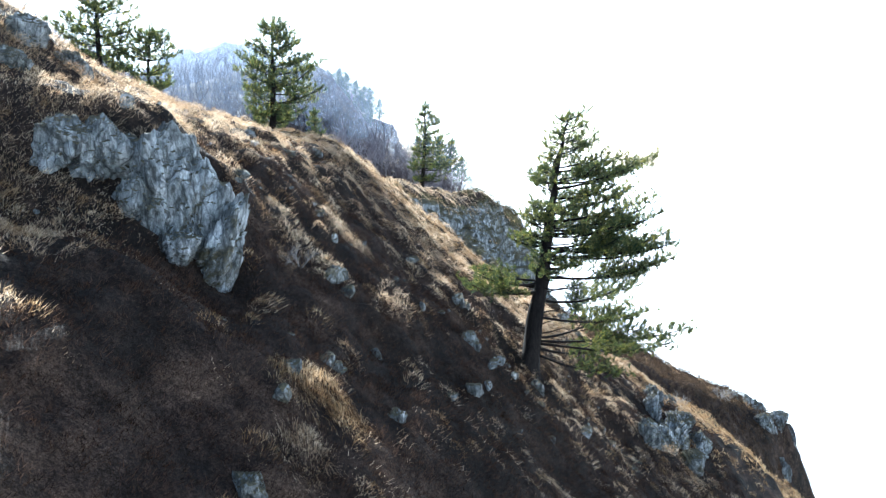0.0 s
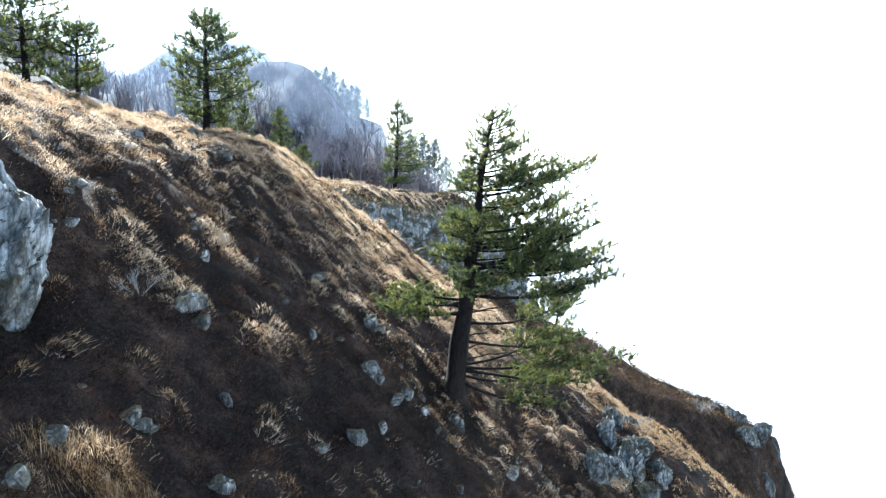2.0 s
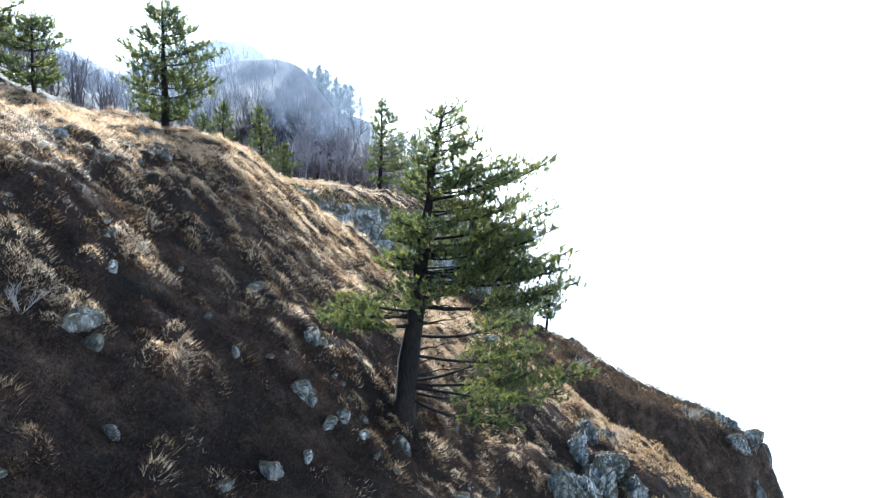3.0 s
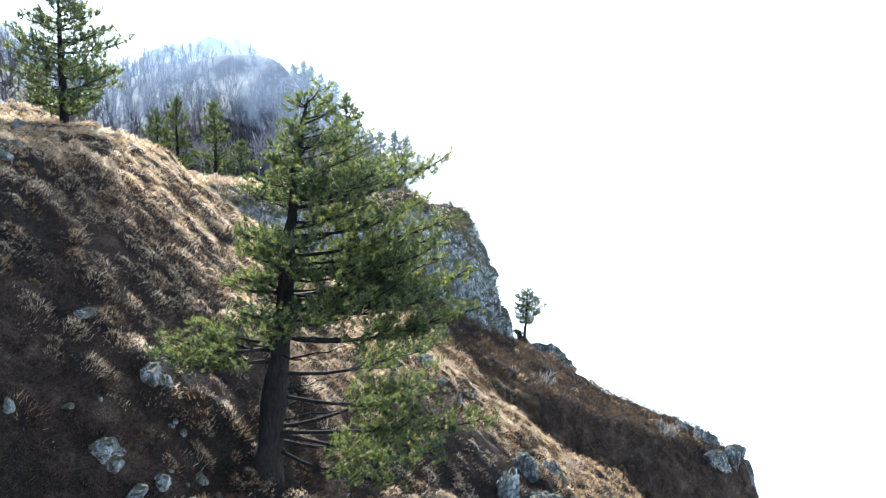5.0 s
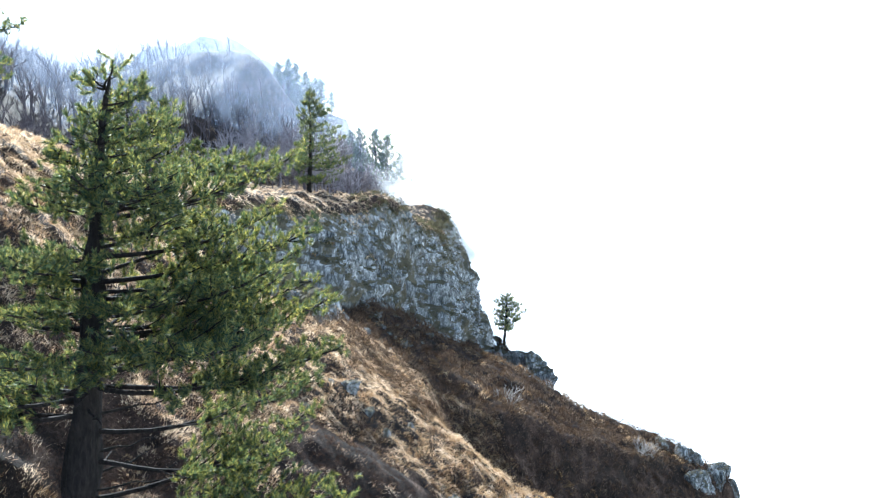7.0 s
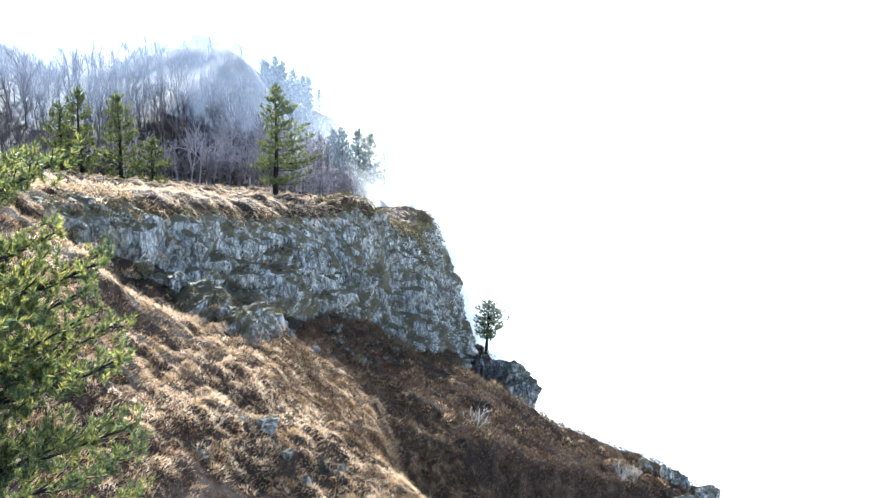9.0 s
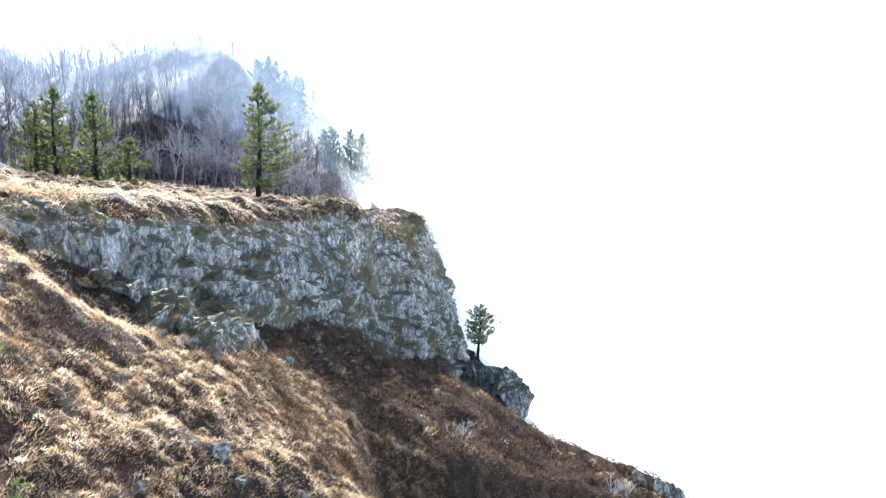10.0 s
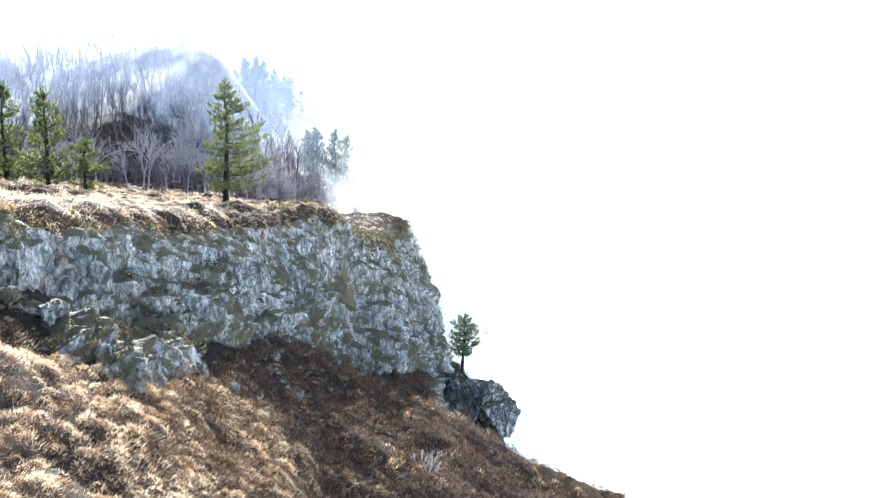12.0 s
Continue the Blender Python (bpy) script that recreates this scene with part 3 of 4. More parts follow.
for x, y, sx, sy, sz, turn, top in ((18.3, 78.2, 3.2, 3.0, 3.6, 0.6, -11.0), (19.7, 76.8, 2.6, 2.6, 3.2, 1.9, -12.2), (17.0, 78.8, 2.4, 2.4, 3.0, 2.8, -10.6)):
    rock(x, y, sx, sy, sz, turn, "grey overgrown limestone block at the outer foot of the cliff", "blocks at the cliff's outer foot", 0.3, True, top)
for x, y, s in ((4.5, 20.2, 0.75), (0.8, 16.05, 0.8), (0.45, 21.8, 0.75), (0.75, 21.95, 0.6), (-2.7, 16.3, 0.85), (-2.4, 16.0, 0.6), (-1.5, 14.8, 0.5), (6.2, 34.1, 1.1), (6.9, 33.6, 0.6),
                (-1.1, 22.1, 0.5), (2.0, 20.4, 0.4), (1.7, 19.4, 0.5), (-0.6, 18.6, 0.35), (1.2, 17.4, 0.4), (-3.0, 18.2, 0.4), (0.2, 15.2, 0.45), (-0.9, 12.6, 0.6), (-2.65, 8.5, 0.8),
                (3.0, 17.6, 0.35), (5.6, 22.4, 0.4), (7.6, 33.0, 0.5), (8.4, 35.0, 0.6), (5.2, 31.2, 0.5), (2.6, 41.5, 1.2), (1.6, 42.6, 1.0), (0.4, 42.4, 1.3), (3.4, 42.8, 0.9), (-0.6, 41.6, 1.0)):
    s *= 0.78
    rock(x, y, s * rng.uniform(0.7, 1.2), s * rng.uniform(0.7, 1.0), s * rng.uniform(0.7, 1.1), rng.uniform(0, 6), "pale limestone block half buried in the dry grass", "blocks in the grass", 0.2)
placed = 0
while placed < 280:
    x, y = rng.uniform(-8, 13), rng.uniform(9, 44)
    if bare(np.array([x]), np.array([y]))[0] < rng.uniform(0.05, 0.85):
        continue
    s = 0.1 + 0.4 * rng.random() ** 3
    rock(x, y, s * rng.uniform(0.8, 1.4), s, s * rng.uniform(0.6, 1.1), rng.uniform(0, 6), "small pale limestone block lying in the grass", "stones in the grass", 0.2)
    placed += 1
placed = 0
while placed < 60:
    x, y = rng.uniform(3, 16), rng.uniform(44, 66)
    if x > brink(y) + 9 or x < brink(y) + 3:
        continue
    s = 0.25 + 0.5 * rng.random() ** 3
    rock(x, y, s * rng.uniform(0.8, 1.4), s, s * rng.uniform(0.6, 1.1), rng.uniform(0, 6), "grey limestone debris at the foot of the cliff", "debris below the cliff", 0.2)
    placed += 1


# ---------------------------------------------------------------- pines
def unit(v):
    return v / (np.linalg.norm(v, axis=-1, keepdims=True) + 1e-9)


def needle_soup(p, a, count, length, width, size, seed):
    """Tufts of needles: p places, a shoot directions."""
    r = np.random.RandomState(seed)
    n = len(p)
    p, a = np.repeat(p, count, 0), np.repeat(unit(a), count, 0)
    rad = unit(r.normal(size=(n * count, 3)))
    rad = unit(rad - (rad * a).sum(1, keepdims=True) * a)
    along = r.rand(n * count, 1)
    base = p + a * (along - 0.45) * size
    way = unit(rad * (0.95 - 0.35 * along) + a * (0.4 + 0.75 * along) + np.array([0, 0, 0.1]))
    tip = base + way * length * r.uniform(0.7, 1.15, (n * count, 1))
    side = unit(np.cross(way, r.normal(size=(n * count, 3)))) * width * 0.5
    v = np.stack([base - side, base + side, tip], 1).reshape(-1, 3)
    return v, np.arange(len(v)).reshape(-1, 3)


def limb(start, az, length, rise, droop, r0, rs, twig_gap, tuft_gap, first=0.35, flat=1.0):
    """One branch with its side twigs: tubes, tuft places, tuft directions."""
    out = np.array([math.cos(az), math.sin(az), 0.0])
    acr = np.array([-out[1], out[0], 0.0])
    s = np.linspace(0, 1, 9)
    bend, kink = rs.uniform(-0.25, 0.25), rs.uniform(0, 6)
    line = start + np.outer(s * length, out) + np.outer(bend * length * s ** 2 + 0.03 * length * np.sin(7 * s + kink), acr)
    line[:, 2] += length * (rise * s - droop * np.sin(np.pi * s) * 0.8 + 0.14 * s ** 3)
    pieces = [tube(line, r0 * (1 - 0.85 * s) + 0.008, 6)]
    places, ways = [], []
    d = first * length
    k = 0
    while d < length:
        t = d / length
        i = t * 8
        j = min(int(i), 7)
        q = line[j] + (line[j + 1] - line[j]) * (i - j)
        tl = (0.42 * length * (1.05 - t) + 0.22) * rs.uniform(0.6, 1.15)
        tl = min(tl, 1.5)
        sgn = 1 if k % 2 else -1
        w = unit(out * rs.uniform(0.5, 0.9) + acr * sgn * rs.uniform(0.5, 1.0) + np.array([0, 0, rs.uniform(-0.1, 0.35) * flat]))
        u = np.linspace(0, 1, 5)
        tw = q + np.outer(u * tl, w)
        tw[:, 2] += 0.28 * tl * u ** 2
        pieces.append(tube(tw, 0.35 * r0 * (1 - t * 0.6) * (1 - 0.8 * u) + 0.005, 4))
        m = max(2, int(tl / tuft_gap))
        for e in np.linspace(0.35, 1, m):
            f = e * 4
            g = min(int(f), 3)
            pt = tw[g] + (tw[g + 1] - tw[g]) * (f - g)
            places.append(pt + rs.normal(size=3) * np.array([0.07, 0.07, 0.09]))
            ways.append(0.5 * w + np.array([0, 0, 0.8]) + rs.normal(size=3) * 0.55)
        d += twig_gap * rs.uniform(0.7, 1.3)
        k += 1
    places.append(line[-1])
    ways.append(line[-1] - line[-2] + np.array([0, 0, 0.3 * length / 8]))
    return merged(pieces), np.array(places), np.array(ways)


def trunk_line(h, lean, rs, wob=0.12):
    t = np.linspace(0, 1, 18)
    p = np.zeros((18, 3))
    p[:, 0] = lean[0] * t ** 1.2 + wob * np.sin(5 * t + rs.uniform(0, 6)) * t
    p[:, 1] = lean[1] * t ** 1.2 + wob * np.cos(4 * t + rs.uniform(0, 6)) * t
    p[:, 2] = -0.5 + (h + 0.5) * t
    return p, t


def at_height(line, z):
    return np.array([np.interp(z, line[:, 2], line[:, i]) for i in range(2)] + [z])


def pine(name, place, h, seed, lean, r0, spread_m, low, label, whorls, per, tufts, mat, single=True, bias=0.0, bias_az=0.0, group="", needle=(26, 0.15, 0.016, 0.28), shape=0.75, droop=0.12, lift=(0.1, 0.45), first=0.3):
    """A conifer: trunk, and either each branch a part with its needles, or branches and crown."""
    rs = np.random.RandomState(seed)
    root = thing(name, None, place, label, "tree", group)
    line, t = trunk_line(h, lean, rs)
    rad = r0 * (1 - t) ** 0.85 + 0.015 + r0 * 0.35 * np.exp(-t * 22)
    v, f = tube(line, rad, 12)
    v = v + 0.06 * r0 / 0.25 * np.stack([vnoise(v[:, 0] * 6, v[:, 1] * 6, v[:, 2] * 2.5, seed + i) for i in range(3)], -1)
    part("trunk", soup(v, f, BARK, True, "trunk"), root)
    limbs, crown = [], []
    for w in range(whorls):
        zf = low + (0.985 - low) * (w + rs.uniform(-0.25, 0.25)) / (whorls - 0.5)
        zf = min(max(zf, low), 0.985)
        u = (zf - low) / (1 - low)
        prof = (1 - u) ** shape * (0.45 + 0.55 * min(1, u / 0.18)) + 0.06
        a0 = rs.uniform(0, 6.28)
        for b in range(per):
            az = a0 + 6.283 * b / per + rs.uniform(-0.4, 0.4)
            ln = spread_m * prof * rs.uniform(0.5, 1.2) * (1 + bias * math.cos(az - bias_az))
            if ln < 0.2:
                continue
            st = at_height(line, zf * h + rs.uniform(-0.03, 0.03) * h)
            (bv, bf), pl, wy = limb(st, az, ln, lift[0] + lift[1] * u + rs.uniform(-0.1, 0.12), droop * (1 - u), 0.012 + 0.02 * ln / spread_m, rs, tufts * 1.25, tufts, first)
            nv, nf = needle_soup(pl, wy, needle[0], needle[1], needle[2], needle[3], seed * 100 + w * 10 + b)
            if single:
                ob = part("branch", soup(bv, bf, BARK, True, "branch"), root)
                part("needles", soup(nv, nf, mat, False, "needles"), ob, "tufts of dark green pine needles")
            else:
                limbs.append((bv, bf))
                crown.append((nv, nf))
    tip = line[-3:]
    nv, nf = needle_soup(np.concatenate([tip, tip + 0.1]), np.tile([[0, 0, 1.0]], (6, 1)), needle[0], needle[1], needle[2], needle[3], seed + 5)
    crown.append((nv, nf))
    if limbs:
        tagged(part("branchwork", soup(*merged(limbs), BARK, True, "branchwork"), root), kind="stuff")
    part("crown", soup(*merged(crown), mat, False, "crown"), root, "dark green needles")
    return root, line, rs


def foot(x, y, sink=0.1):
    return (x, y, float(ground_z(np.array([x]), np.array([y]))[0]) - sink)


BIG_H = 8.4
# the large leaning pine on the flank; downhill branches long, uphill ones short
big, big_line, brs = pine("pine", foot(2.89, 22.05), BIG_H, 7, (1.25, 0.2), 0.33, 2.45, 0.4, "large leaning black pine growing from the steep grassy flank", 12, 6, 0.1, NEEDLE, True, 0.7, 0.0,
                          needle=(62, 0.1, 0.014, 0.17), shape=0.62, droop=0.03, lift=(-0.02, 0.25), first=0.28)
for zf, az, ln, rise in ((0.11, 0.05, 4.8, 0.0), (0.12, 0.4, 4.2, 0.02), (0.1, -0.35, 4.4, 0.0), (0.06, -0.1, 3.2, -0.3), (0.08, 0.25, 2.8, -0.22), (0.2, 0.1, 3.6, -0.06), (0.3, 3.05, 2.6, 0.0), (0.34, 3.55, 2.2, 0.04),
                         (0.30, 3.3, 2.5, 0.05), (0.33, 2.8, 2.3, 0.03), (0.31, 3.9, 1.7, 0.05), (0.35, 3.1, 1.9, 0.08), (0.32, 2.3, 1.5, 0.05), (0.49, 3.4, 1.2, 0.1), (0.5, 2.7, 1.1, 0.12), (0.59, 3.2, 0.9, 0.1),
                         (0.27, 0.3, 4.2, -0.05), (0.36, 0.2, 4.3, 0.02), (0.37, -0.3, 3.8, 0.02), (0.45, 0.05, 4.2, 0.04), (0.46, 0.5, 3.9, 0.06), (0.54, -0.2, 3.5, 0.08), (0.55, 0.3, 3.5, 0.06), (0.64, 0.15, 3.0, 0.1)):
    (bv, bf), pl, wy = limb(at_height(big_line, zf * BIG_H), az, ln, rise, 0.03, 0.042, brs, 0.12, 0.1, 0.38)
    ob = part("branch", soup(bv, bf, BARK, True, "branch"), big)
    part("needles", soup(*needle_soup(pl, wy, 62, 0.1, 0.014, 0.17, int(ln * 100)), NEEDLE, False, "needles"), ob, "tufts of dark green pine needles")
for k in range(14):                                   # dead snags low on the trunk
    zf, az, ln = brs.uniform(0.05, 0.5), brs.uniform(-1.3, 1.6), brs.uniform(0.5, 1.7)
    s = np.linspace(0, 1, 7)
    st = at_height(big_line, zf * BIG_H)
    ln_pts = st + np.outer(s * ln, [math.cos(az), math.sin(az), 0.12]) + 0.05 * brs.normal(size=(7, 3)) * s[:, None]
    part("branch", soup(*tube(ln_pts, 0.03 * (1 - 0.85 * s) + 0.004, 5), BARK, True, "branch"), big, "bare dead branch")

# pines on the crest and the terrace
pine("pine", foot(-9.2, 36.5), 6.0, 21, (0.3, 0.0), 0.2, 2.7, 0.12, "bushy black pine on the sunlit grass crest", 11, 6, 0.17, NEEDLE, needle=(28, 0.19, 0.035, 0.3), single=True, bias=0.2, shape=0.6, droop=0.03, lift=(0.0, 0.25))
pine("pine", foot(-19.5, 39.0), 6.0, 22, (0.1, 0.0), 0.19, 2.9, 0.12, "bushy black pine high on the grass slope", 10, 6, 0.18, NEEDLE, needle=(28, 0.19, 0.036, 0.3), shape=0.6, droop=0.03, lift=(0.0, 0.25))
pine("pine", foot(-16.8, 39.0), 3.8, 23, (0.2, 0.0), 0.11, 2.3, 0.08, "young bushy pine beside a taller one", 7, 6, 0.18, NEEDLE, needle=(28, 0.19, 0.036, 0.3), shape=0.6, droop=0.03, lift=(0.0, 0.25))
pine("pine", foot(-2.2, 70.0), 9.0, 24, (0.5, 0.0), 0.22, 3.0, 0.1, "tall layered pine standing at the cliff top", 15, 6, 0.27, NEEDLE, needle=(28, 0.2, 0.045, 0.32), bias=0.4, shape=0.75, single=True, droop=0.04, lift=(-0.04, 0.25), first=0.25)
pine("pine", foot(-12.3, 64.5), 6.8, 25, (0.1, 0.0), 0.16, 1.9, 0.06, "slender pine on the grassy terrace", 12, 5, 0.3, NEEDLE, needle=(26, 0.2, 0.055, 0.35), group="pines on the terrace")
pine("pine", foot(-16.0, 66.0), 7.0, 26, (0.1, 0.0), 0.16, 2.0, 0.06, "slender pine on the grassy terrace", 12, 5, 0.3, NEEDLE, needle=(26, 0.2, 0.055, 0.35), group="pines on the terrace")
pine("pine", foot(-10.6, 66.0), 3.6, 27, (0.1, 0.0), 0.10, 1.5, 0.05, "young pine on the grassy terrace", 8, 5, 0.3, NEEDLE, needle=(26, 0.2, 0.055, 0.35), group="pines on the terrace")
pine("pine", foot(-18.6, 68.0), 6.0, 28, (0.0, 0.0), 0.15, 1.8, 0.06, "slender pine on the grassy terrace", 11, 5, 0.3, NEEDLE, needle=(26, 0.2, 0.055, 0.35), group="pines on the terrace")
pine("pine", foot(16.1, 80.0), 5.3, 29, (0.3, 0.0), 0.17, 2.0, 0.3, "small lone pine on the outer foot of the cliff", 10, 6, 0.17, NEEDLE, needle=(40, 0.17, 0.032, 0.22), shape=0.6, droop=0.03, lift=(0.0, 0.25))
FIR_SPEC = dict(mat=FIR, single=False, needle=(26, 0.26, 0.085, 0.5), shape=0.85, droop=0.2)
fir = pine("fir", foot(1.3, 112.0), 8.0, 31, (0.1, 0.0), 0.2, 2.3, 0.04, "dark dense conifer behind the cliff top", 15, 6, 0.45, group="firs behind the cliff", **FIR_SPEC)[0]
for x, y, s in ((-2.4, 110.0, 0.8), (3.2, 113.0, 0.75), (-0.6, 114.0, 0.95), (-4.2, 113.0, 0.7), (4.8, 114.0, 0.5)):
    c = copy_thing(fir, pose(*foot(x, y), 0, 0, x * 50))
    c.scale = (s, s, s)
for x, y, s in ((-25.6, 168, 0.95), (-23.4, 166, 0.85), (-27.6, 167, 0.75), (-21.0, 165, 0.8), (-24.6, 163, 0.9), (-19.2, 166, 0.65), (-17.6, 165, 0.75), (-22.4, 161, 0.8), (-26.4, 163, 0.7), (-15.4, 165, 0.5), (-20.0, 162, 0.8), (-17.8, 162, 0.65), (-28.6, 163, 0.8), (-25.0, 159, 0.8), (-21.6, 158, 0.75), (-18.6, 158, 0.6), (-29.5, 160, 0.7)):
    c = copy_thing(fir, pose(*foot(x, y), 0, 0, x * 70))
    c.scale = (1.25 * s, 1.25 * s, 1.15 * s)
    tagged(c, "dark conifer on the misty wooded knob", "", "firs on the knob")


# ---------------------------------------------------------------- leafless trees and bushes
def twiggy(seed, h, depth=3, spread_a=0.6, stems=1, r0=0.09, kids=5):
    """Trunk and ever finer branches of a leafless tree."""
    rs = np.random.RandomState(seed)
    pieces = []

    def grow(p, way, ln, r, level):
        n = 5 if level < depth else 3
        s = np.linspace(0, 1, n)
        side = unit(rs.normal(size=3))
        line = p + np.outer(s * ln, way) + np.outer(0.12 * ln * s ** 2, side)
        pieces.append(tube(line, r * (1 - 0.7 * s) + 0.004, 5 if level == 0 else 3))
        if level >= depth:
            return
        for c in range(kids + (2 if level == 0 else 0)):
            u = rs.uniform(0.3, 1.0) if c else 1.0
            j = min(int(u * (n - 1)), n - 2)
            q = line[j] + (line[j + 1] - line[j]) * (u * (n - 1) - j)
            w = unit(way + spread_a * rs.normal(size=3) + np.array([0, 0, 0.25]))
            grow(q, w, ln * rs.uniform(0.4, 0.65), r * 0.5, level + 1)

    for k in range(stems):
        w = unit(np.array([0, 0, 1.0]) + (0.75 if stems > 1 else 0.1) * rs.normal(size=3) * np.array([1, 1, 0.2]))
        grow(np.array([0, 0, -0.2]), w, h * (0.6 if depth > 1 else 1), r0, 0)
    return merged(pieces)


BARE = [soup(*twiggy(s, 6.0, 3, 0.5, 1, 0.1, 5), SILVER_TWIG, True, "bare_tree") for s in (41, 42, 43, 44)]
BUSH = [soup(*twiggy(s, 1.6, 2, 0.5, 6, 0.022, 4), PALE_TWIG, True, "bare_bush") for s in (51, 52, 53)]
r2 = random.Random(9)
for k in range(44):
    y = r2.uniform(74, 100)
    x = r2.uniform(-16, -3) + (0 if y > 80 else -3)
    if k > 33:
        x, y = r2.uniform(-2.5, 2.5), r2.uniform(78, 90)
    ob = thing("bare_tree", BARE[k % 4], foot(x, y), "leafless pale grey tree behind the grass crest", "tree", "bare trees behind the crest")
    ob.rotation_euler, ob.scale = (r2.uniform(-0.1, 0.1), r2.uniform(-0.05, 0.25), r2.uniform(0, 6.3)), (0.9, 0.9, r2.uniform(0.7, 1.1) * (0.6 if k > 33 else 1))
for x, y, s in ((13.5, 48.5, 0.85), (22.4, 51.9, 0.9), (23.4, 52.4, 0.6), (12.1, 33.5, 0.6), (-3.4, 15.6, 0.4)):
    ob = thing("bare_bush", BUSH[r2.randrange(3)], foot(x, y, 0.0), "leafless pale bush on the brown slope", "bush", "bare bushes")
    ob.rotation_euler, ob.scale = (0, r2.uniform(0.1, 0.4), r2.uniform(0, 6.3)), (s, s, s)


def woods():
    """The leafless wood on the hill, one body."""
    kinds = [twiggy(s, 6.0, 2, 0.42, 1, 0.11, 4) for s in (61, 62, 63, 64, 65)]
    rs = np.random.RandomState(3)
    pieces = []
    while len(pieces) < 1250:
        x, y = rs.uniform(-130, 6), rs.uniform(62, 175)
        if x > -12 - 0.56 * (y - 110) + 4 or (y > 148 and x > -34) or (-32 < x < -16 and y > 112 and rs.rand() < 0.35) or x < -0.75 * y - 10 or (y < 88 and x > -24 - 0.2 * (88 - y)):
            continue
        z = float(ground_z(np.array([x]), np.array([y]))[0])
        v, f = kinds[rs.randint(5)]
        a, s = rs.uniform(0, 6.3), rs.uniform(0.6, 1.15) * (0.6 if -36 < x < -10 else 1.0)
        c, d = math.cos(a) * s, math.sin(a) * s
        pieces.append((np.stack([v[:, 0] * c - v[:, 1] * d + x, v[:, 0] * d + v[:, 1] * c + y, v[:, 2] * s + z], -1), f))
    for k in range(420):                              # low scrub at the foot of the hill
        x, y = rs.uniform(-36, 2), rs.uniform(76, 112)
        z = float(ground_z(np.array([x]), np.array([y]))[0])
        v, f = kinds[rs.randint(5)]
        a, s = rs.uniform(0, 6.3), rs.uniform(0.35, 0.7)
        c, d = math.cos(a) * s, math.sin(a) * s
        pieces.append((np.stack([v[:, 0] * c - v[:, 1] * d + x, v[:, 0] * d + v[:, 1] * c + y, v[:, 2] * s + z], -1), f))
    return merged(pieces)


tagged(new("leafless_wood", soup(*woods(), TWIG, False, "leafless_wood")), "leafless grey-violet wood covering the hillside", "wood", "", "stuff")

# ---------------------------------------------------------------- dry grass
def tilt_of(x, y):
    """Fall of the ground along x and y."""
    return (ground_z(x + 0.2, y) - ground_z(x - 0.2, y)) / 0.4, (ground_z(x, y + 0.2) - ground_z(x, y - 0.2)) / 0.4


def tussocks(name, box, gap, blades, height, width, mat, seed, keep, label, downhill=0.22):
    """Clumps of arching blades on a jittered lattice."""
    rs = np.random.RandomState(seed)
    x, y = np.meshgrid(np.arange(box[0], box[1], gap), np.arange(box[2], box[3], gap))
    x = (x + rs.uniform(-0.5, 0.5, x.shape) * gap).ravel()
    y = (y + rs.uniform(-0.5, 0.5, y.shape) * gap).ravel()
    ok = keep(x, y, rs)
    x, y = x[ok], y[ok]
    size = rs.uniform(0.55, 1.35, len(x))
    z = ground_z(x, y)
    tilt_x, tilt_y = (np.repeat(t, blades) for t in tilt_of(x, y))
    x, y, z, size = (np.repeat(v, blades) for v in (x, y, z, size))
    m = len(x)
    a = rs.uniform(0, 2 * np.pi, m)
    off = np.stack([np.cos(a), np.sin(a), np.zeros(m)], -1)
    q = np.sqrt(rs.rand(m))
    ln = height * size * rs.uniform(0.6, 1.2, m)
    base = np.stack([x, y, z - 0.06], -1) + off * (0.2 * size * q)[:, None]
    out = off * (0.15 + 0.85 * q)[:, None] + np.array([downhill, 0, 0])
    knee = base + out * (0.38 * ln)[:, None] + np.array([0, 0, 1.0]) * (ln * (0.75 - 0.25 * q))[:, None]
    tip = base + out * (0.95 * ln)[:, None] + np.array([0, 0, 1.0]) * (ln * (0.85 - 0.75 * q * rs.rand(m)))[:, None]
    for p in (base, knee, tip):
        p[:, 2] += tilt_x * (p[:, 0] - x) + tilt_y * (p[:, 1] - y)
    side = np.stack([-off[:, 1], off[:, 0], np.zeros(m)], -1) * (width * 0.5)
    v = np.stack([base - side, base + side, knee + side * 0.8, tip, knee - side * 0.8], 1).reshape(-1, 3)
    i = np.arange(m)[:, None] * 5
    f = (i[:, :, None] + np.array([[[0, 1, 2], [0, 2, 4], [4, 2, 3]]])).reshape(-1, 3)
    return tagged(new(name, soup(v, f, mat, False, name)), label, "grass", "", "stuff")


